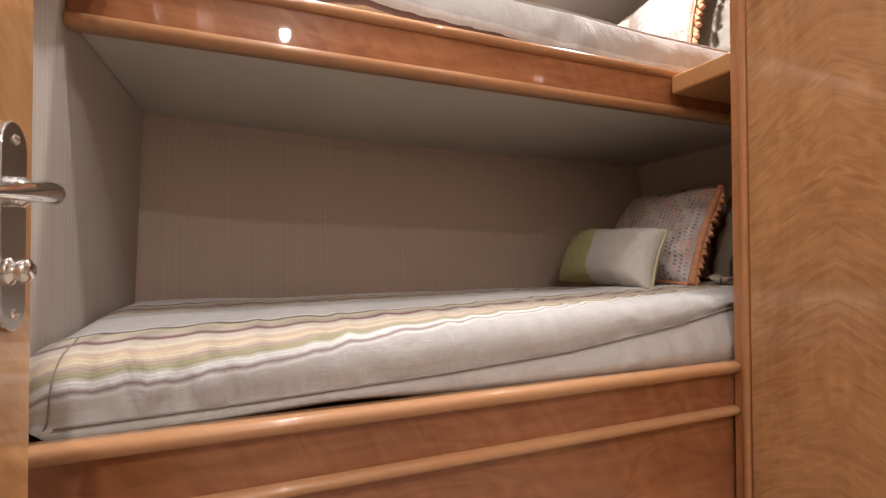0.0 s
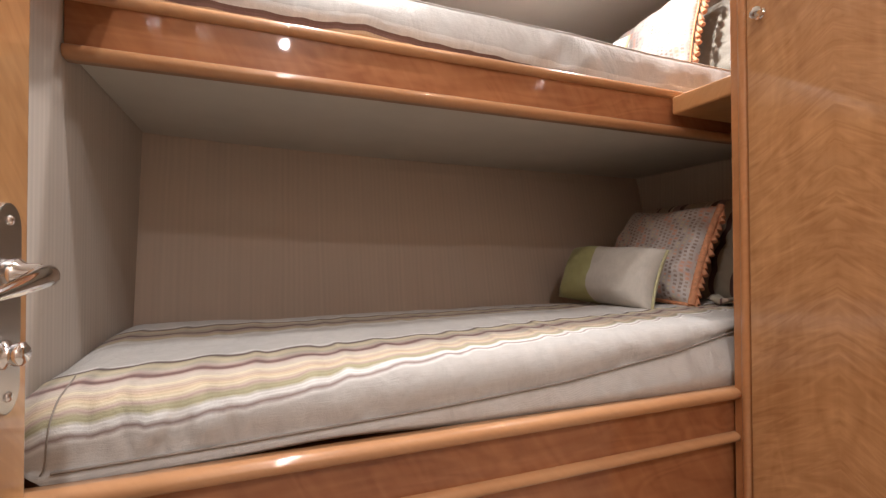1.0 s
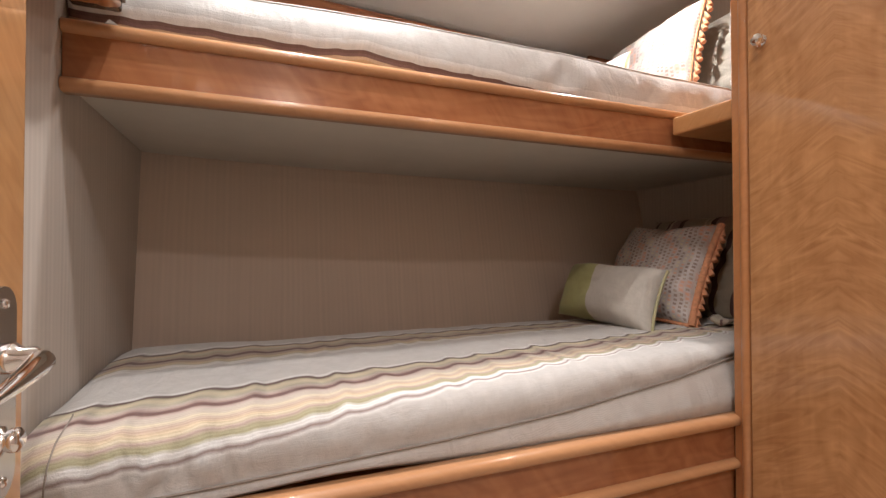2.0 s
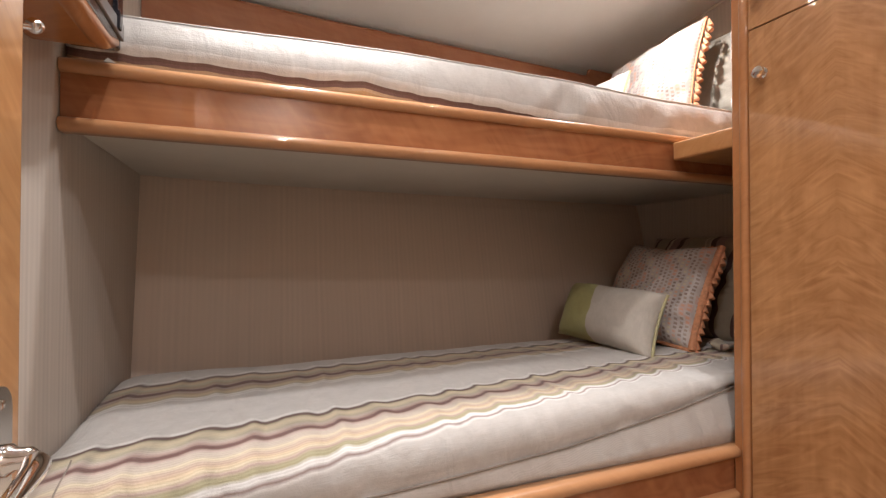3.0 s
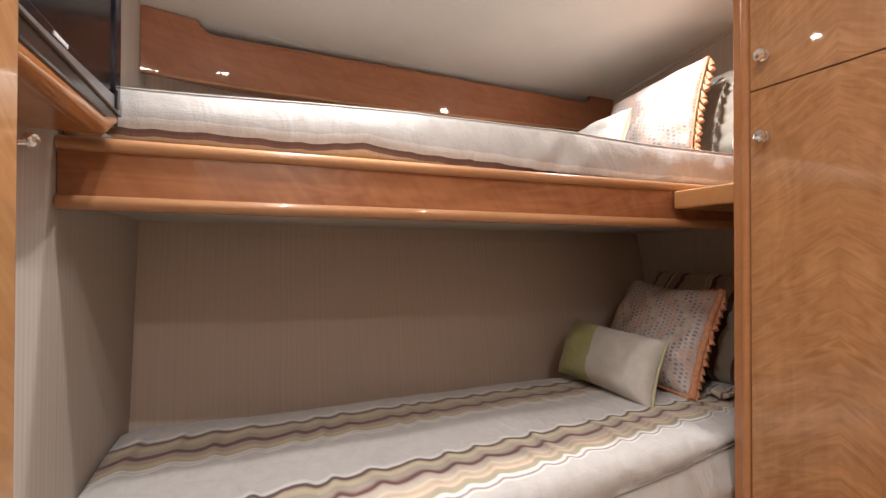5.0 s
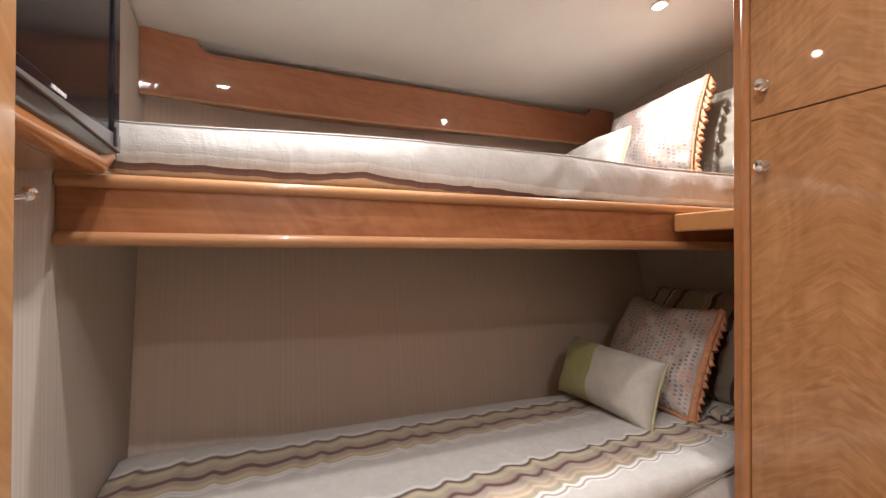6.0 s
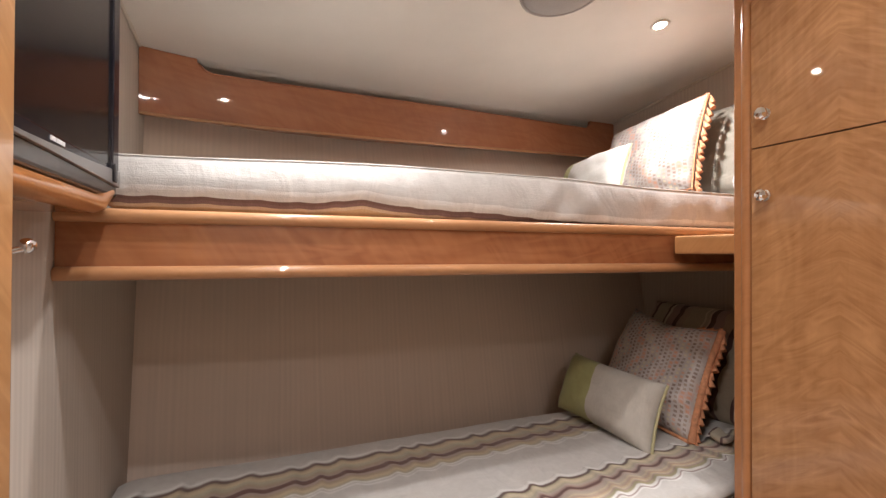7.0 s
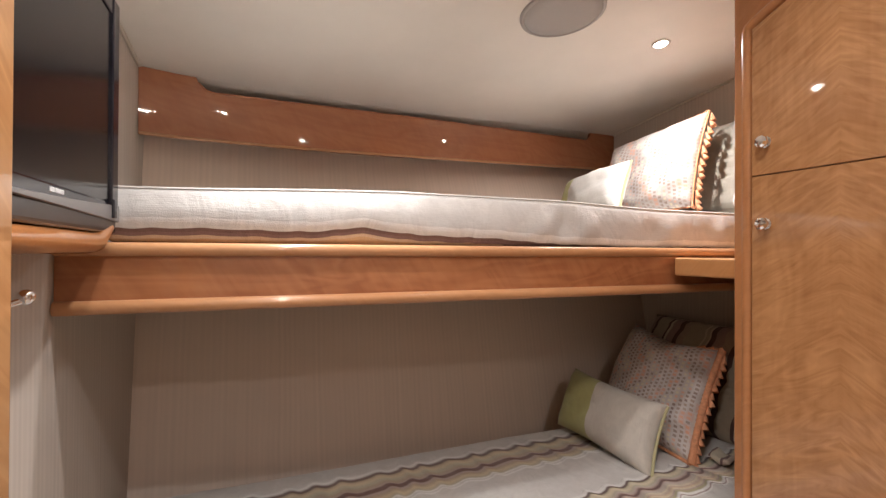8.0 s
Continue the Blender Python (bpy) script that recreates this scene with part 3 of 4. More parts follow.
# cream beads where ceiling and end walls meet
for name, x in (("trim", LEFT + 0.005), ("trim", RIGHT - 0.005)):
    single(name, tube([(x, y, ceiling_z(x, y) - 0.004) for y in (FRONT, 0.4, 1.2, valance_y(x) - 0.002)], 0.006, 8), bead, "slim cream bead between wall and ceiling", "trim", kind="structure", smooth=True)

# ---- ceiling fittings ----
CEILING_UP = (-0.0438, 0.106, 1.0)


def downlight(x, y):
    z = ceiling_z(x, y)
    t = thing("downlight", (x, y, z), "small round recessed ceiling light, lit", "ceiling light", "cabin downlights")
    part("ring", lathe([(0.020, 0.0), (0.030, 0.0), (0.033, -0.003), (0.029, -0.007), (0.021, -0.005), (0.0195, 0.0)], (x, y, z), CEILING_UP), white_ring, t, "white ring", smooth=True)
    part("lens", lathe([(0.0, -0.013), (0.008, -0.0122), (0.014, -0.0095), (0.018, -0.005), (0.0192, 0.0), (0.0192, 0.002)], (x, y, z), CEILING_UP), lens_glow, t, "glowing frosted lens", smooth=True)
    return t


for x, y, watts, beam_angle in SPOTS:
    downlight(x, y)

gx, gy = 0.890, 1.166
gz = ceiling_z(gx, gy)
speaker = thing("ceiling_speaker", (gx, gy, gz), "round grey speaker grille set in the ceiling", "speaker")
part("grille", lathe([(0.0, -0.010), (0.077, -0.009), (0.119, -0.006), (0.121, 0.0)], (gx, gy, gz), CEILING_UP, 48), grille_mat, speaker, smooth=True)
part("rim", lathe([(0.120, -0.004), (0.122, -0.009), (0.130, -0.006), (0.132, 0.0)], (gx, gy, gz), CEILING_UP, 48), grille_mat, speaker, smooth=True)

# ---- rails ----


def half_round(x0, x1, y, z, ry, rz, round_end=False):
    """A moulding with a rounded nose that looks towards -y."""
    pts = []
    for k in range(9):
        a = math.pi * k / 8
        pts.append((y - ry * math.sin(a) ** 0.8, z + rz * math.cos(a)))
    pts += [(y + 0.02, z - rz), (y + 0.02, z + rz)]
    return prism(pts, "x", x0, x1, loose_caps=True)


# lower bunk
lower = thing("lower_bunk", (0.45, 0.87, 0.0), "glossy cherry lower bunk base with rounded rails", "bunk bed", "bunk beds")
part("base_board", box(LEFT + 0.002, RIGHT - 0.002, 0.875, 1.76, 0.44, 0.502), wood_rail, lower)
part("front_panel", box(LEFT + 0.002, 1.245, 0.840, 0.872, 0.39, 0.50), wood_rail, lower)
part("top_rail", half_round(LEFT + 0.002, 1.226, 0.838, 0.505, 0.022, 0.0158), wood_mould, lower, "rounded glossy top rail", True)
part("lower_rail", half_round(LEFT + 0.002, 1.226, 0.838, 0.390, 0.020, 0.0125), wood_mould, lower, "rounded glossy lower rail", True)
part("plinth_panel", box(LEFT + 0.002, 1.225, 0.848, 0.875, 0.02, 0.384), wood_rail, lower)

# upper bunk
upper = thing("upper_bunk", (0.45, 1.12, 1.28), "glossy cherry upper bunk with rounded front rails", "bunk bed", "bunk beds")
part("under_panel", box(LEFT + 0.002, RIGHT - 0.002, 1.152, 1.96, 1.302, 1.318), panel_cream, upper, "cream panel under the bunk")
part("base_board", box(LEFT + 0.002, RIGHT - 0.002, 1.152, 1.96, 1.320, 1.428), wood_rail, upper)
part("front_board", box(LEFT + 0.002, RIGHT - 0.002, 1.112, 1.150, 1.284, 1.424), wood_rail, upper)
part("top_rail", half_round(LEFT + 0.002, RIGHT - 0.002, 1.114, 1.414, 0.016, 0.015), wood_mould, upper, "rounded glossy top rail", True)
part("bottom_rail", half_round(LEFT + 0.002, RIGHT - 0.002, 1.114, 1.294, 0.018, 0.015), wood_mould, upper, "rounded glossy bottom rail", True)

# ledge that joins the upper bunk to the cabinet
ledge = single("ledge", box(1.274, RIGHT - 0.002, 0.846, 1.094, 1.338, 1.397, 0.010, 3), wood_shelf, "pale varnished wooden ledge between bunk and cabinet", "shelf", smooth=False)

# valance along the hull over the upper bunk
def valance_low(x):
    return 1.810 + 0.039 * (x + 0.2)


def valance_top(x):
    """Full height at both ends, cut down between them with a rounded inner corner."""
    full = ceiling_z(x, valance_y(x)) - 0.004
    cut = 1.988 + 0.05 * (1 - math.exp(-max(0.0, x + 0.143) / 0.8)) + 0.006 * max(0.0, x + 0.143)
    if x <= -0.19 or x >= 1.765:
        return full
    if x < -0.135:
        return full - (full - cut) * math.sin(math.acos((-0.135 - x) / 0.055)) if x > -0.1899 else full
    if x > 1.725:
        return cut + (full - cut) * (1 - math.sqrt(max(0.0, 1 - ((x - 1.725) / 0.04) ** 2)))
    return cut


VALANCE_XS = [LEFT + 0.002] + spaced(-0.34, -0.191, 6) + [-0.1898, -0.188] + spaced(-0.184, -0.136, 8) + spaced(-0.12, 1.72, 40) + spaced(1.727, 1.764, 8) + [1.7652] + spaced(1.78, RIGHT - 0.002, 4)


def valance_line(lo, hi, height, count=40, ahead=0.001):
    return [(x, valance_y(x) - ahead, height(x)) for x in spaced(lo, hi, count)]


valance = thing("valance", (0.6, valance_y(0.6), 1.81), "glossy cherry valance board under the ceiling along the hull", "valance")
part("board", lofted(VALANCE_XS, lambda x: [(valance_y(x), valance_low(x)), (valance_y(x), valance_top(x)), (valance_y(x) + 0.022, valance_top(x)), (valance_y(x) + 0.022, valance_low(x))]), wood_valance, valance)
part("underside", lofted(spaced(LEFT + 0.002, RIGHT - 0.002, 30), lambda x: [(valance_y(x) + 0.022, valance_low(x) + 0.03), (hull_y(x, 1.85) + 0.01, valance_low(x) + 0.03), (hull_y(x, 1.85) + 0.01, valance_low(x) + 0.042), (valance_y(x) + 0.022, valance_low(x) + 0.042)]), wood_rail, valance)
part("edge_bead", tube(valance_line(LEFT + 0.004, RIGHT - 0.004, lambda x: valance_low(x) + 0.002), 0.006, 8), wood_mould, valance, smooth=True)
part("edge_bead", tube(valance_line(-0.186, 1.762, valance_top, 80), 0.0035, 8), wood_valance, valance, smooth=True)

# ---- mattresses ----


def lower_top(x):
    return 0.652 + 0.044 * (x - LEFT) / 1.5


def lower_ring(x):
    """The bedspread-covered mattress cut across at x."""
    top, bot = lower_top(x), 0.507 + 0.014 * math.exp(-((x - 0.16) / 0.19) ** 2) + 0.022 * smoothstep(-0.298, -0.335, x)
    e = smoothstep(-0.352, -0.30, x)
    r = smoothstep(1.3, 1.72, x)
    f = 0.868 + 0.06 * r + 0.03 * (1 - e)
    back = 1.585 + 0.03 * smoothstep(-0.2, 1.2, x)
    pz = float(np.interp(x, [-0.3, -0.04, 0.38, 0.69, 1.05, 1.27, 1.7], [0.536, 0.543, 0.561, 0.580, 0.622, 0.664, 0.675]))
    n = noise.noise(Vector((x * 5, 0.3, 0))) * 0.004
    fold = abs(noise.noise(Vector((x * 11, 5.1, 0)))) * 0.010
    o = smoothstep(0.3, 1.2, x)
    slack = 0.017 * smoothstep(0.45, -0.05, x) + 0.006

    def tuck(k):
        # a few slanting creases that gather towards the foot
        ridge = 1 - 2 * abs(noise.noise(Vector((x * 9 + 0.35 * k, 0.25 * k, 1))))
        gathers = sum(deep * math.exp(-((x - at - 0.013 * k) / 0.009) ** 2) for at, deep in ((-0.235, 0.007), (-0.185, 0.012), (-0.135, 0.010), (-0.10, 0.006), (-0.03, 0.009), (0.07, 0.005), (0.21, 0.005))) * (1.0 - 0.22 * k)
        return gathers + 0.5 * slack * (max(0.0, ridge) ** 3 - 0.3) + 0.3 * slack * noise.noise(Vector((x * 23 + 0.6 * k, 4, k * 0.4)))

    key = [(f + 0.06, bot), (f + 0.004 - 0.02 * o, bot + 0.003), (f - 0.009 - 0.012 * o + n, bot + 0.45 * (pz - bot)), (f + 0.002 + 0.010 * o, pz - 0.005), (f + 0.002 + 0.012 * o, pz + 0.005),
           (f - 0.008 + 0.014 * o + fold + tuck(0), pz + 0.22 * (top - pz)), (f - 0.007 + 0.016 * o + n + tuck(1), pz + 0.42 * (top - pz)), (f + 0.004 + 0.012 * o + n + tuck(2), pz + 0.68 * (top - pz)), (f + 0.026 + 0.006 * o + 0.5 * tuck(3), pz + 0.88 * (top - pz)), (f + 0.06, top - 0.005), (f + 0.10, top)]
    ys = [f + 0.10 + (back - f - 0.10) * k / 22 for k in range(1, 22)]
    sink = (0.676 - top) * 1.0
    key += [(y, top + sink * smoothstep(1.05, 1.58, y) + 0.0045 * noise.noise(Vector((x * 4.5, y * 6, 1))) + 0.002 * noise.noise(Vector((x * 13, y * 14, 4))) + 0.006 * math.sin(math.pi * (y - f) / (back - f))) for y in ys]
    key += [(back - 0.012, top + sink - 0.006), (back, top + sink - 0.022), (back + 0.02, bot)]
    pts = [Vector((x, y, z)) for y, z in key]
    # cloth length along the ring, so that v equals y on the flat top
    length = [0.0]
    for a, b in zip(pts, pts[1:]):
        length.append(length[-1] + math.hypot((b - a).y, (b - a).z))
    shift = pts[11].y - length[11]
    return [(p, max(0.001, s + shift)) for p, s in zip(pts, length)]


xs = [-0.352, -0.346, -0.335, -0.32, -0.30] + [-0.30 + 0.005 * k for k in range(1, 121)] + [0.30 + 0.0125 * k for k in range(1, 134)]
lower_mat = thing("lower_mattress", (0.68, 1.27, 0.502), "lower bunk mattress in a striped linen bedspread", "mattress", "bunk mattresses")


def lower_body(x):
    ring = lower_ring(x)
    e = smoothstep(-0.360, -0.30, x) ** 0.5
    mid = 0.58
    return [(Vector((p.x, p.y, mid + (p.z - mid) * (0.80 + 0.20 * e))), v) for p, v in ring]


part("bedspread", cloth_sheet([x for x in xs if x <= RIGHT - 0.005], lower_body), stripes_lower, lower_mat, "off-white linen with wavy plum, cream and olive stripes", True)
part("piping", tube([lower_body(x)[3][0] + Vector((0, -0.003, 0.003)) for x in [-0.29 + 0.03 * k for k in range(60)]], 0.0026, 8), piping_mat, lower_mat, "thin grey-brown piping", True)
part("end_seam", tube(flowing([lower_body(-0.304 + 0.014 * math.sin(k * 0.33))[k + 3][0] + Vector((0, -0.0015, 0.001)) for k in range(9)]), 0.0014, 8), piping_mat, lower_mat, "thin grey-brown seam", True)


def upper_ring(x):
    top = 1.552 + 0.020 * smoothstep(-0.3, 0.4, x) - 0.012 * smoothstep(0.8, 1.3, x)
    drop = 0.030 * smoothstep(0.25, 1.15, x) + 0.0015 * math.sin(x * 17)
    bump = 0.010 * math.exp(-((x - 0.26) / 0.07) ** 2)
    hem = 1.466 - drop + bump
    f = 1.130 + 0.004 * noise.noise(Vector((x * 6, 2, 0)))
    fold = (0.006 + 0.012 * smoothstep(0.4, 0.8, x)) * noise.noise(Vector((x * 12, 9, 0)))
    back = hull_y(x, 1.5) - 0.012
    low = 1.4295
    key = [(f + 0.06, low), (f + 0.012, low + 0.002), (f + 0.008, low + 0.3 * (hem - low)), (f + 0.004, hem - 0.008), (f + 0.000, hem), (f - 0.004, hem + 0.010), (f - 0.006 + fold, hem + 0.03),
           (f - 0.002 + fold * 0.5, 0.5 * (hem + top)), (f + 0.006, top - 0.02), (f + 0.014, top - 0.006), (f + 0.03, top)]
    key += [(f + 0.03 + (back - f - 0.03) * k / 10, top + 0.004 * noise.noise(Vector((x * 4, k * 0.7, 3)))) for k in range(1, 10)]
    key += [(back, top - 0.01), (back, low)]
    pts = [Vector((x, y, z)) for y, z in key]
    # v grows from the hem's underside upwards; the stripes lie below the hem
    return [(p, 0.068 + (p.z - hem) * 1.0 if k < 11 else 0.4) for k, p in enumerate(pts)]


def upper_body(x):
    return [(p, max(0.001, v)) for p, v in upper_ring(x)]


upper_mat = thing("upper_mattress", (0.68, 1.45, 1.4285), "upper bunk mattress in a pale linen bedspread", "mattress", "bunk mattresses")
part("bedspread", cloth_sheet([LEFT + 0.005 + 0.02 * k for k in range(115)], upper_body), stripes_upper, upper_mat, "pale linen with a striped hem", True)
part("piping", tube([upper_body(x)[9][0] + Vector((0, -0.0005, 0.0005)) for x in [LEFT + 0.01 + 0.03 * k for k in range(75)]], 0.0024, 8), white_piping, upper_mat, "off-white piping", True)

# ---- cushions ----


def facing(at, yaw, tilt, roll=0):
    """A cushion stands with its lower edge's middle at `at`, its face towards -x, leaning back by tilt degrees."""
    return Matrix.Translation(at) @ pose(0, 0, 0, 0, 0, -90 + yaw) @ pose(0, 0, 0, -tilt, 0, 0) @ pose(0, 0, 0, 0, roll, 0)


def cushion(name, m, w, h, thick, seed, material, label, piping=None, group="", **shape):
    t = new(name)
    t.matrix_basis = m
    tagged(t, label, "cushion", group)
    bm = pillow_mesh(w, h, thick, seed, **shape)
    for v in bm.verts:
        v.co.z += h / 2
    part("cover", bm, material, t, "", True)
    if piping is not None:
        sh = shape.get("shear", 0.0)
        edge = [p + Vector((-sh * p.z, 0, h / 2)) for p in rim_points(w, h, 0.05, -0.97, 0.97, "right")]
        part("edging", tube(edge, 0.0050, 8), piping, t, "olive green edging", True)
    return t


def local(points, h):
    return [p + Vector((0, 0, h / 2)) for p in points]


def tassel(at, down, parent, size):
    """A short yarn tassel: a tight head and a flared skirt."""
    d = Vector(down).normalized()
    bm = lathe([(0.0012, 0.0), (0.0042, 0.003), (0.0040, 0.007), (0.0075, 0.019), (0.0112, size - 0.0012), (0.0104, size), (0.001, size - 0.003)], at, d, 10)
    part("tassel", bm, coral, parent, smooth=True)


def tasselled(name, m, w, h, thick, seed, label, group, shear=0.0, braid=0.0095, cloth=dots, flop=0.0):
    t = cushion(name, m, w, h, thick, seed, cloth, label, group=group, pinch=0.06, across=False, crumple=0.009, shear=shear, pucker=0.010, flop=flop)

    def edge(lo, hi, side, count):
        return local([p - Vector((shear * p.z, 0, 0)) for p in rim_points(w, h, 0.06, lo, hi, side, count)], h)

    right, bottom, top = edge(-1, 1, "right", 30), edge(0.2, 1, "bottom", 10), edge(0.55, 1, "top", 6)
    part("braid", tube(right, braid, 8), coral, t, "coral braid", True)
    part("braid", tube(bottom, 0.6 * braid, 8), coral, t, "coral braid", True)
    for k in range(1, 31, 2):
        tassel(right[k] + Vector((0.007, 0.006, 0.004)), (0.34 + 0.16 * math.sin(k * 1.9), 0.22 + 0.12 * math.sin(k * 2.3), -0.9), t, 0.034 + 0.004 * math.sin(k * 3.1))
    for k in range(1, 10, 2):
        tassel(bottom[k] + Vector((0, 0, 0.014)), (0.5 + 0.4 * math.sin(k * 2.0), 0.8, -0.12), t, 0.034)
    for k in range(0, 6, 2):
        tassel(top[k], (0.5 + 0.3 * math.sin(k), 0.4, 0.25), t, 0.030)
    return t


# lower bunk: from the head wall outwards
cushion("striped_pillow", facing((1.640, 1.375, 0.700), 0, 27), 0.66, 0.46, 0.15, 3.0, stripes_pillow, "brown and olive striped pillow against the head wall", group="bunk pillows", pinch=0.03)
flange = pillow_mesh(0.16, 0.09, 0.014, 44.0, n=14, crumple=0.010)
for v in flange.verts:
    v.co = Vector((1.475 + v.co.z * 0.9, 1.075 + v.co.x * 0.5 + 0.3 * v.co.z, 0.722 + v.co.y + 0.10 * abs(v.co.x)))
single("pillowcase_flange", flange, stripes_pillow, "folded striped pillowcase edge lying on the bedspread", "pillowcase", smooth=True)
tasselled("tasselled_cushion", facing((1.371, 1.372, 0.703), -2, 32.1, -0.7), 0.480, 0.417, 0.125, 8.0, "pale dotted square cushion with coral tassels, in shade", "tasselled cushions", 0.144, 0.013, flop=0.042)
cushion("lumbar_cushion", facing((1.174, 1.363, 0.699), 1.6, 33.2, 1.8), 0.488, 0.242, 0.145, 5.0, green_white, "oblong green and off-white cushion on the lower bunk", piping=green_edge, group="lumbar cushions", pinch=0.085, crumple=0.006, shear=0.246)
# upper bunk
cushion("taupe_pillow", facing((1.735, 1.385, 1.555), 0, 16), 0.62, 0.42, 0.12, 13.0, sham_upper, "crumpled taupe pillow with white cord lines", group="bunk pillows", crumple=0.012)
tasselled("tasselled_cushion", facing((1.545, 1.491, 1.566), 1.4, 14.5, -5.9), 0.500, 0.392, 0.12, 21.0, "pale dotted square cushion with coral tassels, brightly lit", "tasselled cushions", -0.097, 0.004, dots_lit)
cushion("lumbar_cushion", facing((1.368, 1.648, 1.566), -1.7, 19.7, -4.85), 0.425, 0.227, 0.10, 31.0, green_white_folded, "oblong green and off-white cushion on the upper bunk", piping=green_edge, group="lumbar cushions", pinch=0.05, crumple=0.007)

# ---- cabinet ----
CX, CY = 1.203, 0.838
cabinet = thing("wardrobe", (1.45, 0.60, 0.0), "tall glossy figured cherry wardrobe with two doors", "wardrobe")
bm = box(CX, RIGHT - 0.002, 0.40, CY, 0.0, 2.125)
bevelled(bm, 0.008, 3, [e for e in bm.edges if abs(e.verts[0].co.x - CX) < 1e-5 and abs(e.verts[1].co.x - CX) < 1e-5 and abs(e.verts[0].co.y - CY) < 1e-5 and abs(e.verts[1].co.y - CY) < 1e-5])
part("carcass", bm, wood_post, cabinet)


part("moulding", tube([(CX - 0.002, 0.797, 0.0), (CX - 0.002, 0.797, 1.985), (CX - 0.002, 0.794, 1.996), (CX - 0.002, 0.779, 2.006), (CX - 0.002, 0.50, 2.125)], 0.0135, 14), wood_post, cabinet, "half-round cherry moulding", True)
d_up = part("door", prism([(0.779, 1.6085), (0.779, 1.985), (0.485, 2.105), (0.485, 1.6085)], "x", CX - 0.014, CX, 0.0015, 1), wood_cabinet, cabinet, "upper wardrobe door")
d_lo = part("door", prism([(0.779, 0.10), (0.779, 1.6055), (0.485, 1.6055), (0.485, 0.10)], "x", CX - 0.014, CX, 0.0015, 1), wood_cabinet, cabinet, "lower wardrobe door")
part("stile", box(CX - 0.020, CX, 0.40, 0.481, 0.0, 2.13, 0.006, 2), wood_post, cabinet)


def round_knob(y, z, parent):
    stem = part("knob", lathe([(0.0145, 0.0), (0.0145, 0.0025), (0.007, 0.005), (0.007, 0.010), (0.0110, 0.012), (0.0160, 0.0165), (0.0150, 0.0210), (0.0098, 0.0245), (0.0, 0.0255)], (CX - 0.014, y, z), (-1, 0, 0), 9), chrome, parent, "faceted chrome knob")
    return stem


round_knob(0.743, 1.688, d_up)
round_knob(0.743, 1.485, d_lo)

# ---- cabin door, open along the foot wall ----
DX, DY = -0.187, 0.504
door = thing("cabin_door", (DX - 0.02, -0.25, 0.0), "open glossy cherry cabin door with a chrome lever handle", "door")
part("leaf", box(DX - 0.040, DX, -0.26, DY, 0.03, 1.96, 0.003, 2), wood_door, door)
cap = [(0.456 + 0.022 * math.cos(math.pi * k / 10), 0.898 + 0.022 * math.sin(math.pi * k / 10)) for k in range(11)]
foot = [(0.456 - 0.022 * math.cos(math.pi * k / 10), 0.764 - 0.022 * math.sin(math.pi * k / 10)) for k in range(11)]
plate = part("handle_plate", prism(cap + foot, "x", DX, DX + 0.0055, 0.0015, 2), satin, door, "brushed steel plate")
part("spindle", lathe([(0.013, 0.0), (0.013, 0.010), (0.009, 0.014), (0.0085, 0.024), (0.005, 0.028), (0.0, 0.029)], (DX + 0.004, 0.452, 0.860), (1, 0, 0)), chrome, plate, smooth=True)
part("lever", tube([(DX + 0.025, 0.456, 0.857), (DX + 0.028, 0.453, 0.857), (DX + 0.032, 0.447, 0.858), (DX + 0.036, 0.438, 0.858), (DX + 0.039, 0.42, 0.857), (DX + 0.040, 0.38, 0.852), (DX + 0.039, 0.335, 0.846)], 0.0082, 14, [0.4, 0.75, 1.05, 1.2, 1.1, 0.8, 0.3]), chrome, plate, "polished chrome lever", True)
part("thumb_turn", lathe([(0.012, 0.0), (0.012, 0.003), (0.007, 0.005), (0.010, 0.009), (0.010, 0.014), (0.006, 0.017)], (DX + 0.004, 0.450, 0.793), (1, 0, 0)), chrome, plate, "polished chrome turn", True)
for z in (0.905, 0.757):
    part("screw", lathe([(0.0, 0.0035), (0.003, 0.003), (0.0045, 0.001), (0.0045, 0.0)], (DX + 0.005, 0.456, z), (1, 0, 0), 14), chrome, plate, smooth=True)

# chrome door catch on the foot wall
catch = thing("door_catch", (LEFT, 0.69, 1.32), "chrome ball-ended door catch on the fabric wall", "door catch")
part("rose", lathe([(0.018, 0.0), (0.018, 0.004), (0.010, 0.008)], (LEFT, 0.690, 1.322), (1, 0, 0)), chrome, catch, smooth=True)
part("rod", tube([(LEFT + 0.004, 0.690, 1.322), (-0.32, 0.715, 1.326), (-0.276, 0.762, 1.343)], 0.0045, 10), chrome, catch, smooth=True)
part("ball", lathe([(0.0108 * math.sin(math.pi * k / 10), -0.0108 * math.cos(math.pi * k / 10)) for k in range(11)], (-0.274, 0.766, 1.347), (1, 0, 0.1), 20), chrome, catch, smooth=True)

# ---- television on its shelf ----
tv_shelf = thing("tv_shelf", (LEFT, 0.78, 1.41), "glossy cherry bracket shelf with an upswept end under the television", "shelf")
part("board", prism([(0.50, 1.407), (0.965, 1.407), (0.985, 1.410), (1.072, 1.448), (1.078, 1.456), (1.074, 1.465), (1.060, 1.465), (1.000, 1.442), (0.50, 1.442)], "x", LEFT + 0.001, -0.258, 0.004, 2), wood_tv, tv_shelf)
part("edge_moulding", tube([(-0.257, 0.50, 1.4245), (-0.257, 0.70, 1.4245), (-0.257, 0.95, 1.4245), (-0.257, 0.985, 1.427), (-0.257, 1.065, 1.456)], 0.0190, 14, [1, 1, 1, 0.95, 0.55]), wood_tv, tv_shelf, "rounded front edge", True)
TX = -0.246
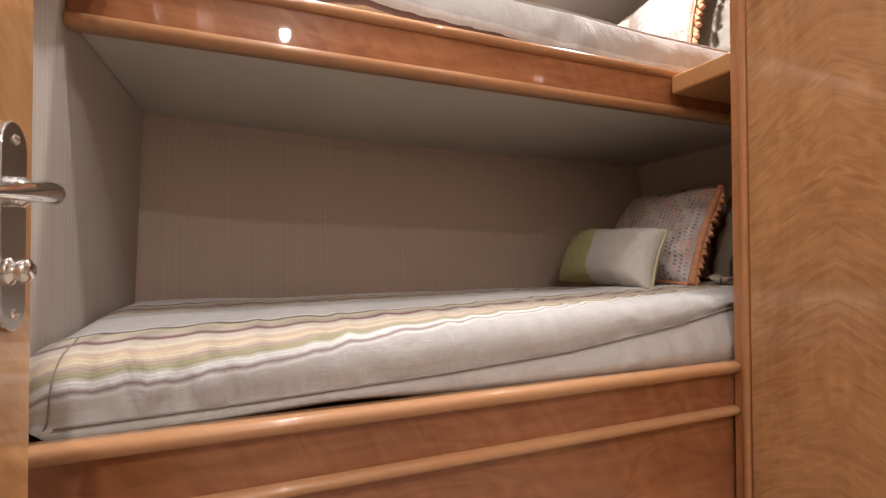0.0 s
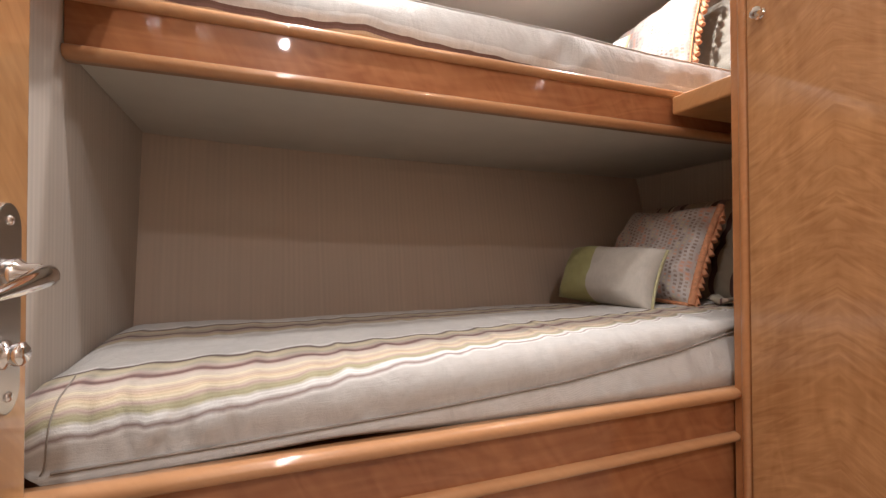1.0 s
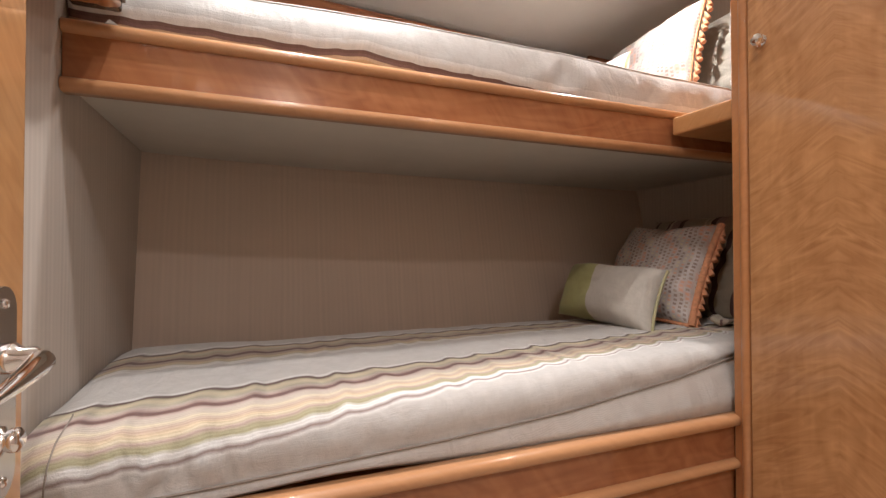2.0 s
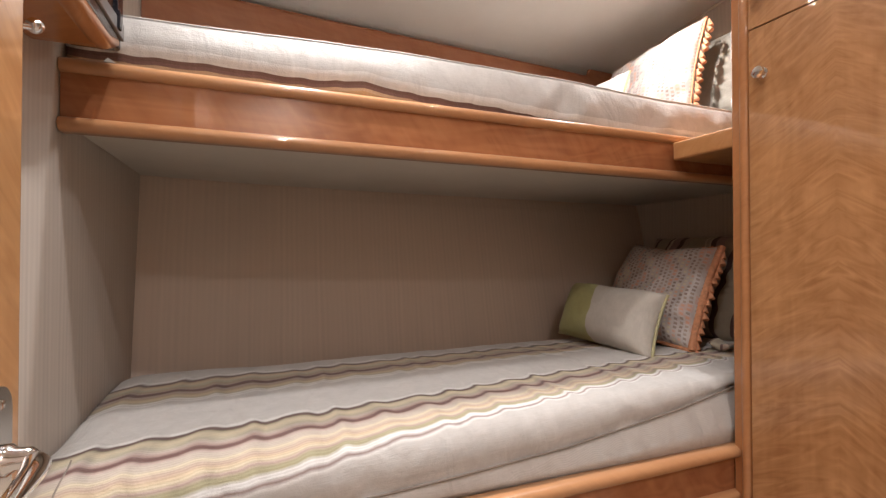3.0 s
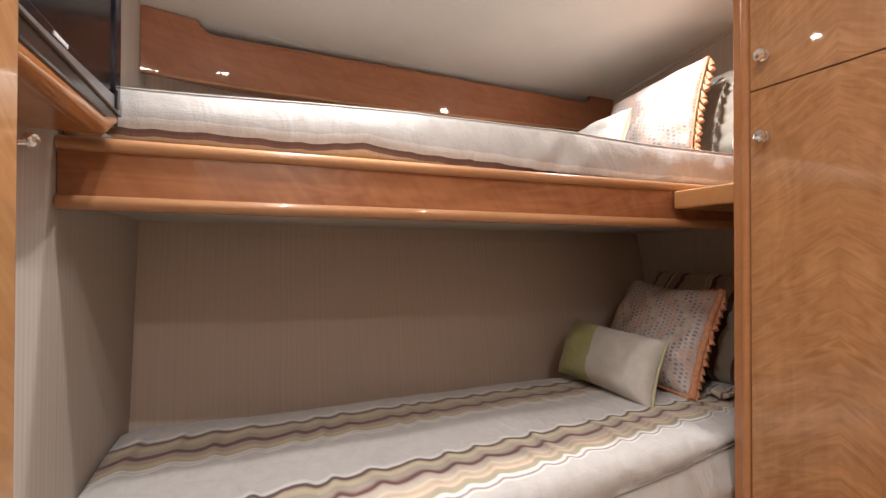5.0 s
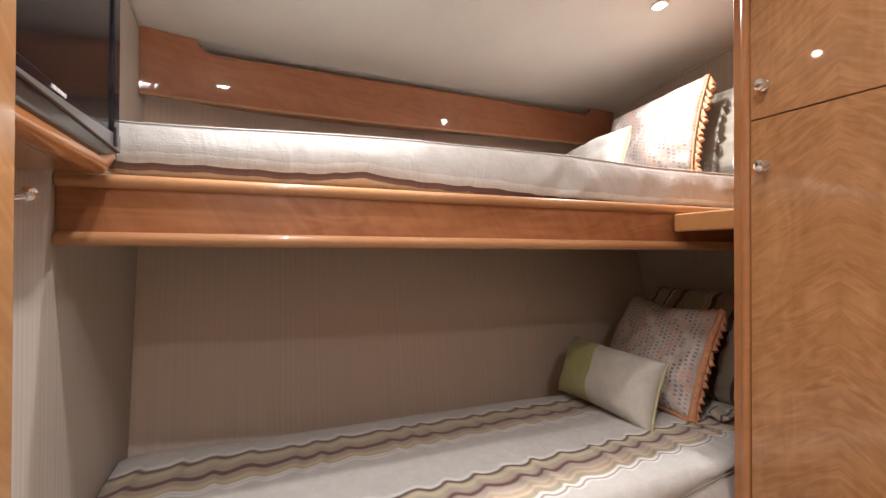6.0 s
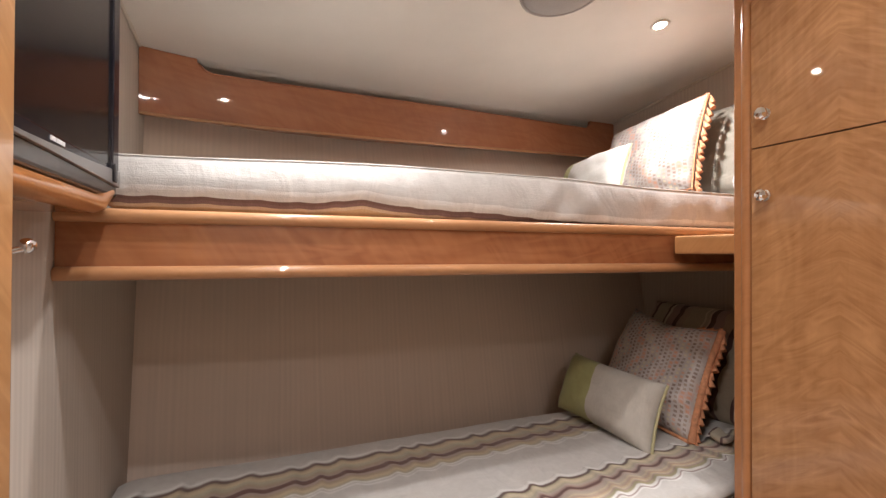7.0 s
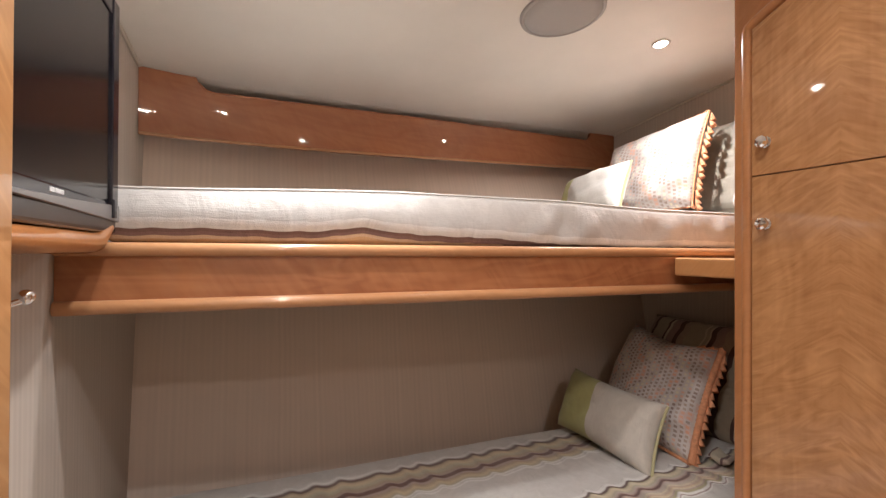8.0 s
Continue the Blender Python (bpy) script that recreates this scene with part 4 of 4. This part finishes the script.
tv = thing("television", (-0.30, 0.86, 1.443), "flat black television with a silver lower strip on the wall shelf", "television")
part("casing", box(-0.335, TX - 0.0135, 0.60, 1.090, 1.466, 1.905, 0.010, 2), dark_plastic, tv)
part("screen", box(TX - 0.012, TX - 0.004, 0.630, 1.052, 1.503, 1.872), screen_glass, tv, "dark glossy screen")
part("bezel_side", box(TX - 0.014, TX + 0.001, 1.046, 1.083, 1.500, 1.903, 0.002, 2), black_plastic, tv)
part("rim", box(TX - 0.013, TX - 0.003, 1.0835, 1.0905, 1.470, 1.904, 0.001, 1), dark_plastic, tv)
part("bezel_side", box(TX - 0.014, TX, 0.594, 0.632, 1.500, 1.905, 0.004, 2), black_plastic, tv)
part("bezel_top", box(TX - 0.014, TX - 0.001, 0.630, 1.052, 1.870, 1.905, 0.004, 2), black_plastic, tv)
part("bezel_bottom", box(TX - 0.014, TX - 0.001, 0.594, 1.088, 1.480, 1.504, 0.003, 2), black_plastic, tv)
part("lower_casing", box(-0.335, TX - 0.0025, 0.598, 1.086, 1.4445, 1.482, 0.008, 3), chin_plastic, tv, "dark glossy lower casing")
strip_us = [k / 16 for k in range(17)]
strip_line = [(0.594 + 0.494 * u, 1.484 + 0.018 * u ** 1.6) for u in strip_us] + [(0.594 + 0.494 * u, 1.478 - 0.010 * u ** 1.3) for u in strip_us[::-1]]
strip = part("silver_strip", prism(strip_line, "x", TX - 0.008, TX + 0.002, 0.0012, 1), grey_plastic, tv, "silver-grey strip widening to one end")
for y0, y1 in ((0.757, 0.772), (0.775, 0.796), (0.799, 0.806)):
    part("badge", box(TX - 0.001, TX + 0.0006, y0, y1, 1.4925, 1.4985), badge_mat, tv, "pale worn badge")
part("clip", box(TX - 0.004, TX + 0.007, 1.036, 1.054, 1.474, 1.510, 0.003, 2), black_plastic, strip)
part("stand", prism([(-0.335, 1.4425), (-0.285, 1.4425), (-0.258, 1.466), (-0.335, 1.466)], "y", 0.60, 0.985), dark_plastic, tv)

# small white cloth tag that peeps out over the upper rail
part("care_tag", prism([(-0.285, 1.4295), (-0.262, 1.4295), (-0.277, 1.4385)], "y", 1.108, 1.1105), white_piping, upper_mat, "small white cloth tag")
